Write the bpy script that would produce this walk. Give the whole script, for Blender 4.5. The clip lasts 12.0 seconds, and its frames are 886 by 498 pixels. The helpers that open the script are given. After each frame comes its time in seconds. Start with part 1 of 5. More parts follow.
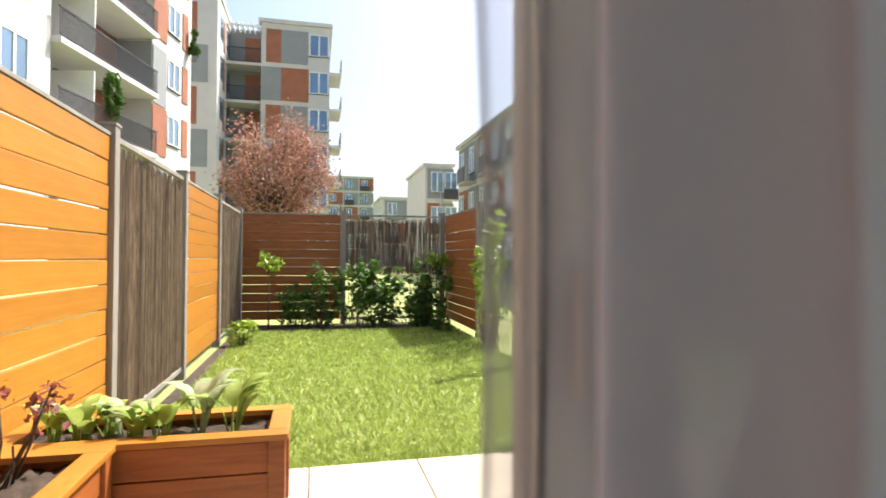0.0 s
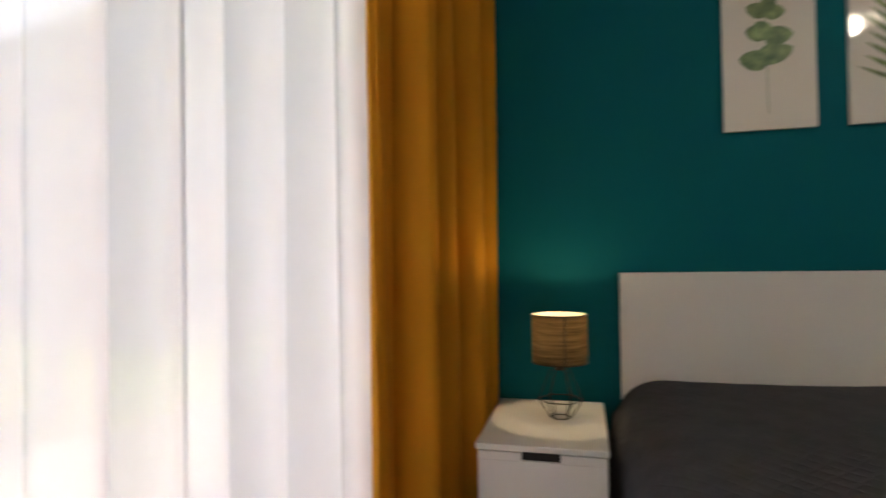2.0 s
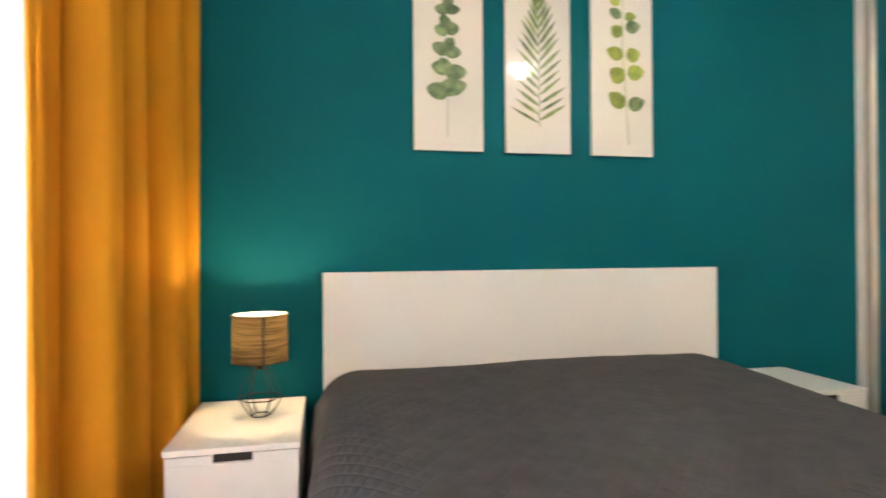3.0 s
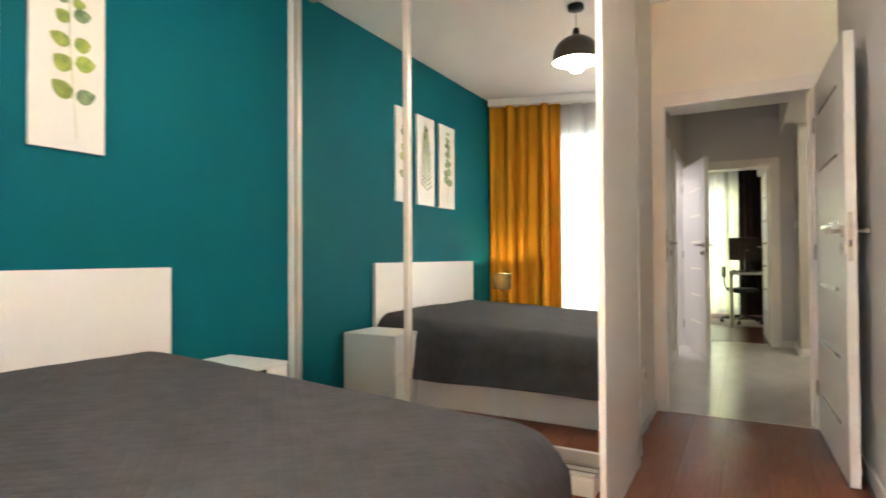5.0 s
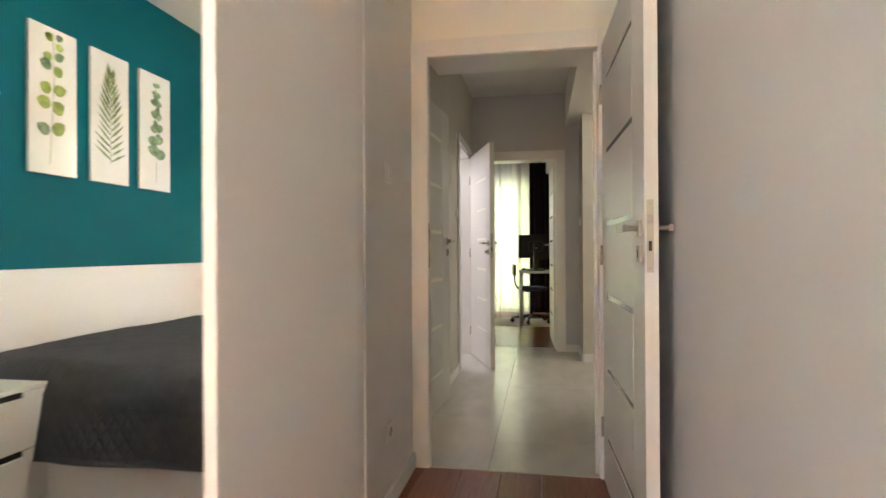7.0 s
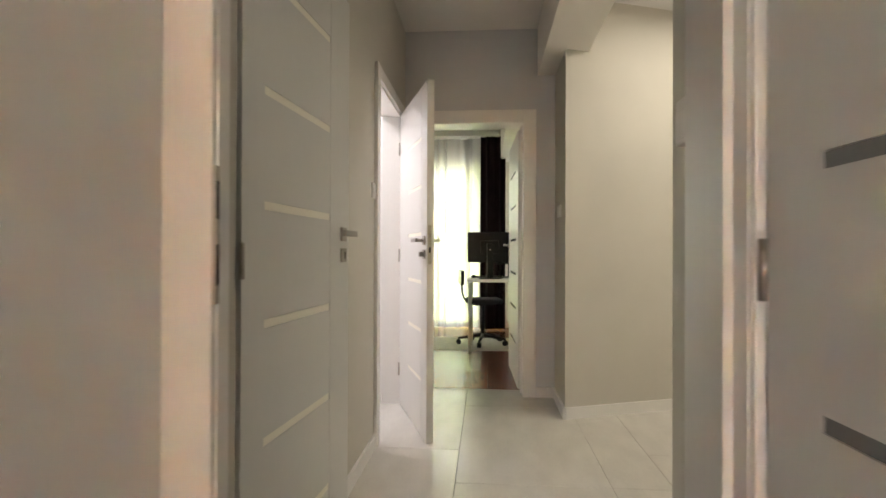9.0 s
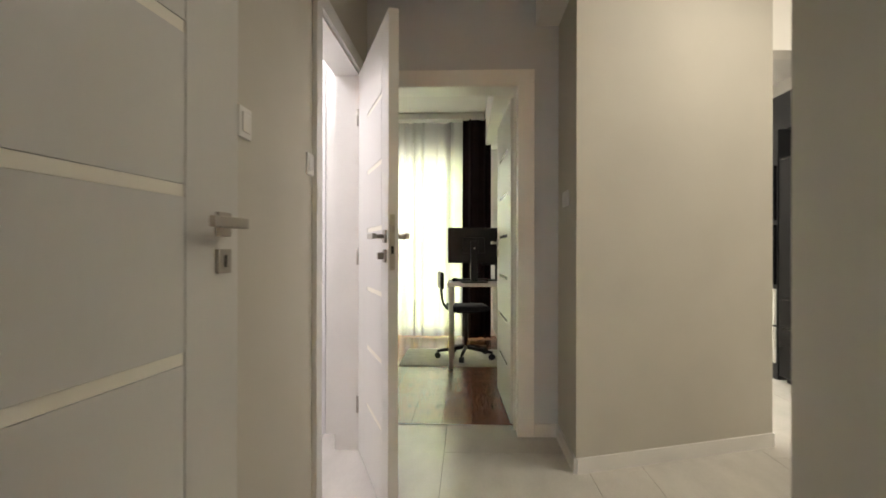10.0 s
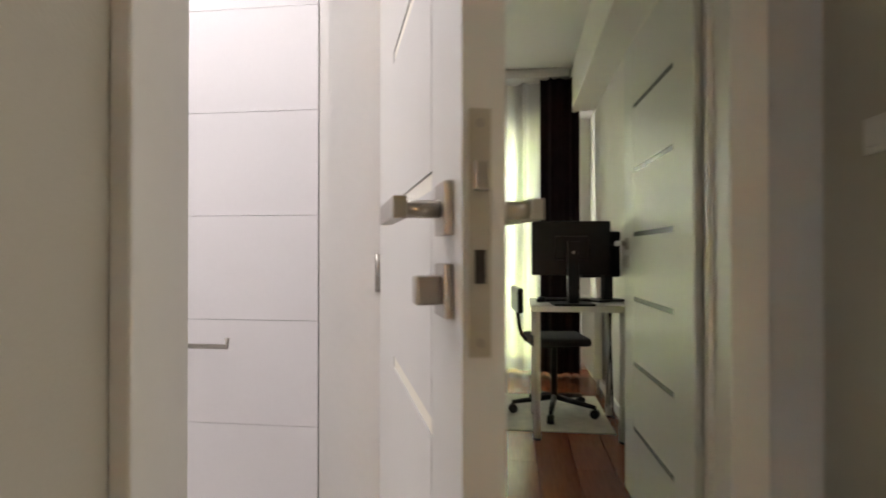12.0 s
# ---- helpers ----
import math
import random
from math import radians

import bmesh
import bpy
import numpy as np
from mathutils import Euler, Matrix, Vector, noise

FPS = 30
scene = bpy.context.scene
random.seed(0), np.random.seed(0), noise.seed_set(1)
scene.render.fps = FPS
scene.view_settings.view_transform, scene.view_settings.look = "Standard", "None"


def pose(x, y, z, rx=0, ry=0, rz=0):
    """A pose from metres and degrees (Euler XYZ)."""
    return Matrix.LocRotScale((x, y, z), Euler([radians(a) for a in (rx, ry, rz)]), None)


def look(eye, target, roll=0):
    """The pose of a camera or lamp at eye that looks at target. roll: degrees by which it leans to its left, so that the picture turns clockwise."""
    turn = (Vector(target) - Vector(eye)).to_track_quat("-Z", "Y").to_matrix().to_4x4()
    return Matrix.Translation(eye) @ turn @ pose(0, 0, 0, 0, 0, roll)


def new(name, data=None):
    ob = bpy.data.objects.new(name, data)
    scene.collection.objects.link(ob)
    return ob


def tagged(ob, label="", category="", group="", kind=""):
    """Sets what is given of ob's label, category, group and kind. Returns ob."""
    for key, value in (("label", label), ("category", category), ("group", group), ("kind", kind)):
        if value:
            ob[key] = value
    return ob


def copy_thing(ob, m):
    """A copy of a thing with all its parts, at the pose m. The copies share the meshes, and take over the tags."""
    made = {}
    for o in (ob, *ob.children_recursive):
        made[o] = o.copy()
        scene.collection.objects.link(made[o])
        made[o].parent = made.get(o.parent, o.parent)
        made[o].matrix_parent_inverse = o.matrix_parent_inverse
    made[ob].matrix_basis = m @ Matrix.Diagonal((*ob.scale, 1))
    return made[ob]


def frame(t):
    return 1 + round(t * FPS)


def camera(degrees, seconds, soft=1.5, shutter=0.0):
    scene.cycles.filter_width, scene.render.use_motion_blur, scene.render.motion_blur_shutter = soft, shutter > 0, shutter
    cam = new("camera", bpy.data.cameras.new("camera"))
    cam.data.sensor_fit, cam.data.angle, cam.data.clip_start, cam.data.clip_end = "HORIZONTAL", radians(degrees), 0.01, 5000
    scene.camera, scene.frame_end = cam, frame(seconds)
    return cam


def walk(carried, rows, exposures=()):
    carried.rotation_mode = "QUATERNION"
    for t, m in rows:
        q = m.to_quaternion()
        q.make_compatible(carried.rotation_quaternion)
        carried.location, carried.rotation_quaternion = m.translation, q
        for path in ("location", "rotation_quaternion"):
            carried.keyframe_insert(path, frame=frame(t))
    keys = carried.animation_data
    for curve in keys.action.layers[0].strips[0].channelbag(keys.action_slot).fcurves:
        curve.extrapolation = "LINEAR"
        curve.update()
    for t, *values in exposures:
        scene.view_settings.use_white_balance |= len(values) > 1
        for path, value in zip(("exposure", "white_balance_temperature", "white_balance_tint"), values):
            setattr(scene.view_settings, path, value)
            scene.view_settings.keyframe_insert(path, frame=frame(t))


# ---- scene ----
cam = camera(77.1, 12.0, soft=1.6, shutter=0.4)
PATH = [
    (0, (-4.785, -0.138, 1.10), (-6.551, 0.801, 1.131), 0.3),
    (0.5, (-4.47, -0.156, 1.09), (-6.138, 0.948, 1.122), 0.4),
    (1, (-4.24, -0.15, 1.07), (-5.703, 1.214, 1.105), -1.2),
    (1.5, (-4.109, -0.148, 1.057), (-5.164, 1.55, 1.121), -2.0),
    (2, (-4.133, -0.132, 1.059), (-4.621, 1.808, 1.089), -0.9),
    (2.5, (-4.089, -0.144, 1.043), (-4.078, 1.855, 1.079), -0.4),
    (3, (-4.0, -0.217, 1.075), (-3.581, 1.738, 1.081), -0.4),
    (3.5, (-4.105, -0.22, 1.048), (-3.155, 1.539, 1.073), -0.3),
    (5.5, (-3.80, -0.485, 1.034), (-1.945, 0.262, 1.052), -0.2),
    (6, (-3.475, -0.487, 1.054), (-1.554, 0.072, 1.068), -0.2),
    (6.5, (-3.133, -0.49, 1.088), (-1.179, -0.061, 1.092), -0.3),
    (7, (-2.711, -0.522, 1.074), (-0.742, -0.173, 1.08), -0.3),
    (9, (-0.862, -0.399, 1.074), (1.132, -0.246, 1.085), 0.2),
    (9.5, (-0.422, -0.381, 1.063), (1.574, -0.261, 1.078), 0.2),
    (10, (0.05, -0.382, 1.086), (2.048, -0.295, 1.089), 0.1),
    (10.5, (0.504, -0.334, 1.072), (2.502, -0.254, 1.079), 0.1),
    (11, (0.936, -0.278, 1.078), (2.934, -0.2, 1.087), 0.0),
    (11.5, (1.359, -0.229, 1.084), (3.356, -0.122, 1.093), -0.2),
    (12, (1.74, -0.12, 1.097), (3.723, 0.145, 1.112), 0.0),
]
EXPOSURES = [(0, 0.95), (0.5, 0.9), (1.0, 1.65), (1.5, 2.5), (2.0, 3.25), (2.5, 4.3), (3.0, 4.9), (5.5, 5.25), (7.0, 5.25), (9.0, 5.6), (10.0, 5.4), (11.0, 5.1), (12.0, 5.0)]
walk(cam, [(t, look(eye, target, roll)) for t, eye, target, roll in PATH], EXPOSURES)

# ---- garden frame: the window wall and the garden stand 15 degrees oblique to the flat ----
GARDEN = Matrix.Translation((-4.766, -0.215, 0)) @ Matrix.Rotation(radians(-15), 4, "Z")

# ---- daylight ----
world = bpy.data.worlds.new("sky")
scene.world = world
world.use_nodes = True
wn = world.node_tree
sky = wn.nodes.new("ShaderNodeTexSky")
sky.sky_type = "NISHITA"
sky.sun_disc = False
sky.dust_density = 4.0
SUN_FROM = GARDEN.to_3x3() @ Vector((-0.36, 0.58, 0.92))
SUN_FROM.normalize()
sky.sun_elevation = math.asin(SUN_FROM.z)
sky.sun_rotation = math.atan2(SUN_FROM.x, SUN_FROM.y)
wn.links.new(sky.outputs[0], wn.nodes["Background"].inputs[0])
wn.nodes["Background"].inputs[1].default_value = 0.15
sun = new("sun", bpy.data.lights.new("sun", "SUN"))
sun.data.energy = 5.0
sun.data.angle = radians(0.5)
sun.data.color = (1.0, 0.95, 0.86)
sun.matrix_world = look(SUN_FROM * 60, (0, 0, 0))


def area_lamp(name, eye, target, wide, high, watts, colour):
    lamp = new(name, bpy.data.lights.new(name, "AREA"))
    lamp.data.shape = "RECTANGLE"
    lamp.data.size, lamp.data.size_y = wide, high
    lamp.data.energy, lamp.data.color = watts, colour
    lamp.matrix_world = look(eye, target)
    return lamp


def bulb(name, place, watts, colour, radius=0.03):
    lamp = new(name, bpy.data.lights.new(name, "POINT"))
    lamp.data.energy, lamp.data.color, lamp.data.shadow_soft_size = watts, colour, radius
    lamp.location = place
    return lamp


WARM = (1.0, 0.90, 0.77)
# the sky's light in the window openings
area_lamp("bedroom_window_light", GARDEN @ Vector((-0.52, 0.7, 1.25)), GARDEN @ Vector((3, 0.7, 0.9)), 1.6, 2.2, 1.3, (0.72, 0.92, 1.0))
area_lamp("study_window_light", (7.24, 0.6, 1.25), (3, 0.6, 0.9), 1.6, 2.0, 2.0, (1.0, 0.97, 0.86))
bulb("pendant_bulb", (-2.63, 0.56, 2.33), 1.0, WARM, 0.05)
bulb("table_lamp_bulb", (-4.215, 1.775, 0.812), 0.25, (1.0, 0.75, 0.43), 0.02)
# fill light added to brighten the bathroom tiles, its source unseen
area_lamp("bathroom_fill_light", (2.75, 1.0, 2.60), (2.75, 1.0, 0), 0.8, 0.8, 0.62, (1.0, 0.95, 0.97))
# fill light added to brighten foyer and hall, without a fitting
area_lamp("foyer_fill_light", (2.2, -2.1, 2.70), (2.2, -2.1, 0), 0.9, 0.9, 0.52, (1.0, 0.91, 0.75))
area_lamp("kitchen_downlight", (4.6, -2.1, 2.70), (4.6, -2.1, 0), 0.5, 0.5, 1.5, (1.0, 0.95, 0.82))


# ---- materials ----
def mat(name, colour, rough=0.5, metal=0.0, vary=0.12, scale=6.0, bump=0.0, bump_scale=60.0, stretch=(1, 1, 1), dark=None, spec=0.5, each=0.0, coords="Object"):
    """A surface with blotches at one scale and grain at a finer one."""
    m = bpy.data.materials.new(name)
    m.use_nodes = True
    n, l = m.node_tree.nodes, m.node_tree.links
    b = n["Principled BSDF"]
    b.inputs["Roughness"].default_value = rough
    b.inputs["Metallic"].default_value = metal
    b.inputs["Specular IOR Level"].default_value = spec
    tc, mp = n.new("ShaderNodeTexCoord"), n.new("ShaderNodeMapping")
    mp.inputs["Scale"].default_value = stretch
    l.new(tc.outputs[coords], mp.inputs[0])
    big, fine = n.new("ShaderNodeTexNoise"), n.new("ShaderNodeTexNoise")
    big.inputs["Scale"].default_value = scale
    big.inputs["Detail"].default_value = 5
    fine.inputs["Scale"].default_value = bump_scale
    fine.inputs["Detail"].default_value = 3
    l.new(mp.outputs[0], big.inputs[0])
    l.new(mp.outputs[0], fine.inputs[0])
    mix = n.new("ShaderNodeMix")
    mix.data_type = "RGBA"
    low = dark or tuple(c * (1 - vary * 1.6) for c in colour)
    mix.inputs["A"].default_value = (*low, 1)
    mix.inputs["B"].default_value = (*colour, 1)
    ramp = n.new("ShaderNodeMapRange")
    ramp.inputs[1].default_value, ramp.inputs[2].default_value = 0.3, 0.7
    add = n.new("ShaderNodeMath")
    add.operation = "MULTIPLY_ADD"
    add.inputs[1].default_value = 0.35
    l.new(fine.outputs[0], add.inputs[0])
    l.new(big.outputs[0], add.inputs[2])
    sub = n.new("ShaderNodeMath")
    sub.operation = "SUBTRACT"
    sub.inputs[1].default_value = 0.17
    l.new(add.outputs[0], sub.inputs[0])
    l.new(sub.outputs[0], ramp.inputs[0])
    l.new(ramp.outputs[0], mix.inputs["Factor"])
    out = mix.outputs["Result"]
    if each:
        info, hsv, rng = n.new("ShaderNodeObjectInfo"), n.new("ShaderNodeHueSaturation"), n.new("ShaderNodeMapRange")
        rng.inputs[3].default_value, rng.inputs[4].default_value = 1 - each, 1 + each
        l.new(info.outputs["Random"], rng.inputs[0])
        l.new(rng.outputs[0], hsv.inputs["Value"])
        l.new(out, hsv.inputs["Color"])
        out = hsv.outputs[0]
    l.new(out, b.inputs["Base Color"])
    if bump:
        bp = n.new("ShaderNodeBump")
        bp.inputs["Strength"].default_value = bump
        bp.inputs["Distance"].default_value = 0.004
        l.new(fine.outputs[0], bp.inputs["Height"])
        l.new(bp.outputs[0], b.inputs["Normal"])
    rr = n.new("ShaderNodeMapRange")
    rr.inputs[3].default_value, rr.inputs[4].default_value = max(0.02, rough * 0.96), min(1, rough * 1.04)
    l.new(big.outputs[0], rr.inputs[0])
    l.new(rr.outputs[0], b.inputs["Roughness"])
    return m


def see_through(m, share, colour):
    """Cloth that lets part of the light and the view through."""
    n, l = m.node_tree.nodes, m.node_tree.links
    b, o = n["Principled BSDF"], n["Material Output"]
    tl, tp, m1, m2 = n.new("ShaderNodeBsdfTranslucent"), n.new("ShaderNodeBsdfTransparent"), n.new("ShaderNodeMixShader"), n.new("ShaderNodeMixShader")
    tl.inputs[0].default_value = (*colour, 1)
    m1.inputs[0].default_value = 0.6
    l.new(b.outputs[0], m1.inputs[1])
    l.new(tl.outputs[0], m1.inputs[2])
    m2.inputs[0].default_value = share
    l.new(m1.outputs[0], m2.inputs[1])
    l.new(tp.outputs[0], m2.inputs[2])
    l.new(m2.outputs[0], o.inputs[0])
    return m


def glass_mat(name, tint, gloss=0.12):
    m = bpy.data.materials.new(name)
    m.use_nodes = True
    n, l = m.node_tree.nodes, m.node_tree.links
    o = n["Material Output"]
    tp, gl, fr, mx = n.new("ShaderNodeBsdfTransparent"), n.new("ShaderNodeBsdfGlossy"), n.new("ShaderNodeFresnel"), n.new("ShaderNodeMixShader")
    tp.inputs[0].default_value = (*tint, 1)
    gl.inputs["Roughness"].default_value = 0.02
    fr.inputs[0].default_value = 1.45
    l.new(fr.outputs[0], mx.inputs[0])
    l.new(tp.outputs[0], mx.inputs[1])
    l.new(gl.outputs[0], mx.inputs[2])
    l.new(mx.outputs[0], o.inputs[0])
    return m


def glow(name, colour, strength):
    m = bpy.data.materials.new(name)
    m.use_nodes = True
    b = m.node_tree.nodes["Principled BSDF"]
    b.inputs["Base Color"].default_value = (*colour, 1)
    b.inputs["Emission Color"].default_value = (*colour, 1)
    b.inputs["Emission Strength"].default_value = strength
    return m


TEAL = mat("teal_paint", (0.001, 0.124, 0.158), 0.62, spec=0.12, vary=0.05, scale=2.0, bump=0.10, bump_scale=240)
WHITE_WALL = mat("off_white_paint", (0.80, 0.77, 0.73), 0.6, vary=0.012, scale=2.5, bump=0.08, bump_scale=260)
GREY_WALL = mat("pale_grey_paint", (0.56, 0.53, 0.47), 0.62, vary=0.04, scale=2.5, bump=0.08, bump_scale=260)
# off-white greyed to put the south wall's dimmer, cooler light into the colour
SOUTH = mat("dimmed_white_paint", (0.63, 0.615, 0.615), 0.6, vary=0.012, scale=2.5, bump=0.08, bump_scale=260)
# off-white lifted to put the light on the door wall into the colour
LIT_WHITE = mat("lit_white_paint", (0.86, 0.82, 0.74), 0.6, vary=0.012, scale=2.5, bump=0.08, bump_scale=260)
# grey hall wall with the blue tint of daylight put into its colour
BLUE_LIT_GREY = mat("blue_lit_grey_paint", (0.57, 0.575, 0.59), 0.6, vary=0.04, scale=2.5, bump=0.08, bump_scale=260)
CEIL = mat("ceiling_white", (0.76, 0.74, 0.71), 0.7, vary=0.03, scale=2, bump=0.05, bump_scale=200)
WOODFLOOR = mat("reddish_laminate", (0.26, 0.076, 0.034), 0.26, vary=0.3, scale=5, bump=0.06, bump_scale=60, stretch=(1.2, 14, 1), dark=(0.20, 0.057, 0.025), each=0.10)
TILE = mat("pale_stone_tile", (0.68, 0.65, 0.60), 0.22, vary=0.08, scale=3.5, bump=0.03, bump_scale=40, stretch=(1, 2.2, 1), each=0.03)
PALE_GROUT = mat("pale_grout", (0.84, 0.82, 0.83), 0.8, vary=0.05)
STEEL = mat("brushed_steel_plate", (0.50, 0.47, 0.39), 0.42, 0.45, vary=0.06, bump=0.03, bump_scale=150)
GROUT = mat("grey_grout", (0.42, 0.40, 0.37), 0.8, vary=0.1)
LACQUER = mat("white_lacquer", (0.80, 0.78, 0.75), 0.30, vary=0.003, scale=3, bump=0.02, bump_scale=120)
DOOR_WHITE = mat("white_door_foil", (0.70, 0.69, 0.665), 0.34, vary=0.03, scale=3, bump=0.06, bump_scale=90, stretch=(1, 1, 0.15))
TRIM_WHITE = mat("white_trim", (0.80, 0.78, 0.75), 0.35, vary=0.03, scale=4)
ALU = mat("champagne_aluminium", (0.54, 0.50, 0.45), 0.42, 0.45, vary=0.06, bump=0.05, bump_scale=200, stretch=(1, 1, 0.05))
NICKEL = mat("satin_nickel", (0.43, 0.40, 0.36), 0.38, 0.85, vary=0.06, bump=0.03, bump_scale=150)
MIRROR = mat("mirror_glass", (0.82, 0.85, 0.84), 0.0, 1.0, vary=0.0, scale=1)
MIRROR.node_tree.nodes["Principled BSDF"].inputs["Roughness"].default_value = 0.0
for link in list(MIRROR.node_tree.links):
    if link.to_socket.name == "Roughness":
        MIRROR.node_tree.links.remove(link)
SPREAD = mat("grey_quilted_cloth", (0.082, 0.080, 0.088), 0.85, vary=0.16, scale=14, bump=0.5, bump_scale=420, spec=0.25)


def quilt(m, k):
    """Raised diamonds of a quilted cover."""
    n, l = m.node_tree.nodes, m.node_tree.links
    tc, sp = n.new("ShaderNodeTexCoord"), n.new("ShaderNodeSeparateXYZ")
    l.new(tc.outputs["Object"], sp.inputs[0])
    lift = n.new("ShaderNodeMath")
    l.new(sp.outputs[0], lift.inputs[0])
    l.new(sp.outputs[2], lift.inputs[1])
    waves = []
    for op in ("ADD", "SUBTRACT"):
        a, b, c, d = (n.new("ShaderNodeMath") for _ in range(4))
        a.operation, b.operation, c.operation, d.operation = op, "MULTIPLY", "SINE", "ABSOLUTE"
        b.inputs[1].default_value = k
        l.new(lift.outputs[0], a.inputs[0])
        l.new(sp.outputs[1], a.inputs[1])
        l.new(a.outputs[0], b.inputs[0])
        l.new(b.outputs[0], c.inputs[0])
        l.new(c.outputs[0], d.inputs[0])
        waves.append(d)
    low, root = n.new("ShaderNodeMath"), n.new("ShaderNodeMath")
    low.operation, root.operation = "MINIMUM", "POWER"
    root.inputs[1].default_value = 0.5
    l.new(waves[0].outputs[0], low.inputs[0])
    l.new(waves[1].outputs[0], low.inputs[1])
    l.new(low.outputs[0], root.inputs[0])
    bp = n.new("ShaderNodeBump")
    bp.inputs["Strength"].default_value, bp.inputs["Distance"].default_value = 0.45, 0.007
    old = n["Principled BSDF"].inputs["Normal"].links[0].from_socket
    l.new(root.outputs[0], bp.inputs["Height"])
    l.new(old, bp.inputs["Normal"])
    l.new(bp.outputs[0], n["Principled BSDF"].inputs["Normal"])


quilt(SPREAD, 52.0)
ORANGE = mat("mustard_curtain_cloth", (0.82, 0.365, 0.020), 0.8, vary=0.15, scale=5, bump=0.25, bump_scale=500, stretch=(1, 1, 0.3), spec=0.2)
see_through(ORANGE, 0.0, (0.72, 0.24, 0.01))
ORANGE.node_tree.nodes["Mix Shader"].inputs[0].default_value = 0.16
SHEER = mat("white_voile", (0.86, 0.85, 0.84), 0.9, vary=0.04, scale=8, bump=0.15, bump_scale=700, spec=0.1)
see_through(SHEER, 0.03, (0.565, 0.51, 0.56))
VOILE = mat("thin_white_voile", (0.86, 0.85, 0.84), 0.9, vary=0.04, scale=8, bump=0.15, bump_scale=700, spec=0.1)
see_through(VOILE, 0.50, (0.60, 0.575, 0.63))
THIN = mat("fine_white_voile", (0.86, 0.85, 0.84), 0.9, vary=0.04, scale=8, bump=0.15, bump_scale=700, spec=0.1)
see_through(THIN, 0.055, (0.58, 0.555, 0.60))
NET = mat("cream_net_cloth", (0.70, 0.69, 0.64), 0.9, vary=0.04, scale=8, bump=0.15, bump_scale=700, spec=0.1)
see_through(NET, 0.03, (0.30, 0.295, 0.29))
BLACKOUT = mat("plum_brown_curtain", (0.030, 0.018, 0.020), 0.85, vary=0.2, scale=6, bump=0.2, bump_scale=400, spec=0.2)
BLACK = mat("black_plastic", (0.010, 0.010, 0.011), 0.4, spec=0.25, vary=0.15, scale=20, bump=0.04, bump_scale=300)
BLACK_GLOSS = mat("black_gloss", (0.005, 0.005, 0.006), 0.05, spec=0.12, vary=0.1, scale=4)
DARK_METAL = mat("dark_bronze_metal", (0.055, 0.045, 0.036), 0.4, 0.8, vary=0.15, scale=12)
GREY_METAL = mat("grey_metal_shade", (0.11, 0.10, 0.085), 0.38, 0.7, vary=0.1, scale=10)
SHADE = mat("dark_linen_shade", (0.15, 0.115, 0.070), 0.9, scale=9, bump=0.3, bump_scale=70, stretch=(1, 1, 16), dark=(0.060, 0.043, 0.026))
see_through(SHADE, 0.0, (0.10, 0.075, 0.045))
SHADE.node_tree.links.new(SHADE.node_tree.nodes["Mix"].outputs["Result"], SHADE.node_tree.nodes["Translucent BSDF"].inputs[0])
SHADE_IN = mat("cream_shade_lining", (0.85, 0.78, 0.62), 0.8, vary=0.03)
see_through(SHADE_IN, 0.0, (0.34, 0.29, 0.19))
GROOVE = mat("satin_glass_strip", (0.93, 0.90, 0.80), 0.45, vary=0.01)
GREY_GROOVE = mat("grey_glass_strip", (0.23, 0.235, 0.24), 0.2, vary=0.05)
SLOT = mat("dark_slot", (0.02, 0.016, 0.014), 0.7, vary=0.1)
PRINT = mat("white_glass_print", (0.80, 0.77, 0.71), 0.012, vary=0.003, scale=3)
LEAF_A = mat("print_sage_green", (0.30, 0.40, 0.19), 0.3, vary=0.3, scale=26, dark=(0.07, 0.14, 0.07), each=0.25)
LEAF_B = mat("print_lime_green", (0.46, 0.52, 0.10), 0.3, vary=0.3, scale=26, dark=(0.20, 0.30, 0.06), each=0.25)
LEAF_C = mat("print_palm_green", (0.26, 0.36, 0.09), 0.3, vary=0.3, scale=20, dark=(0.05, 0.09, 0.03), each=0.3)
GLASS = glass_mat("window_glass", (0.97, 0.98, 0.97))
RUG = mat("cream_rug", (0.60, 0.58, 0.52), 0.9, vary=0.12, scale=12, bump=0.4, bump_scale=200)
BATH_TILE = mat("white_bath_tile", (0.84, 0.82, 0.83), 0.18, vary=0.02, scale=3)
# one stained pine twice: sunlight put into this colour, shade into the next
WOOD_SUNLIT = mat("sunlit_orange_pine", (0.45, 0.195, 0.028), 0.42, vary=0.3, scale=3, bump=0.15, bump_scale=40, stretch=(1, 1, 12), dark=(0.38, 0.145, 0.018), each=0.12)
WOOD_SHADED = mat("shaded_orange_pine", (0.34, 0.105, 0.022), 0.5, vary=0.3, scale=3, bump=0.15, bump_scale=40, stretch=(1, 1, 12), dark=(0.2, 0.055, 0.012), each=0.10)
POST_GREY = mat("weathered_grey_post", (0.30, 0.27, 0.24), 0.8, vary=0.2, scale=6, bump=0.3, bump_scale=60, stretch=(1, 1, 0.15))
REED = mat("brown_reed", (0.25, 0.175, 0.115), 0.85, vary=0.4, scale=9, bump=0.4, bump_scale=90, stretch=(8, 8, 0.6), dark=(0.07, 0.045, 0.03))
# soil of planters and back bed; also colours the shadow strip at the side fence
SOIL_AND_SHADE = mat("dark_soil_and_shade", (0.075, 0.050, 0.034), 0.95, vary=0.4, scale=14, bump=0.9, bump_scale=70)
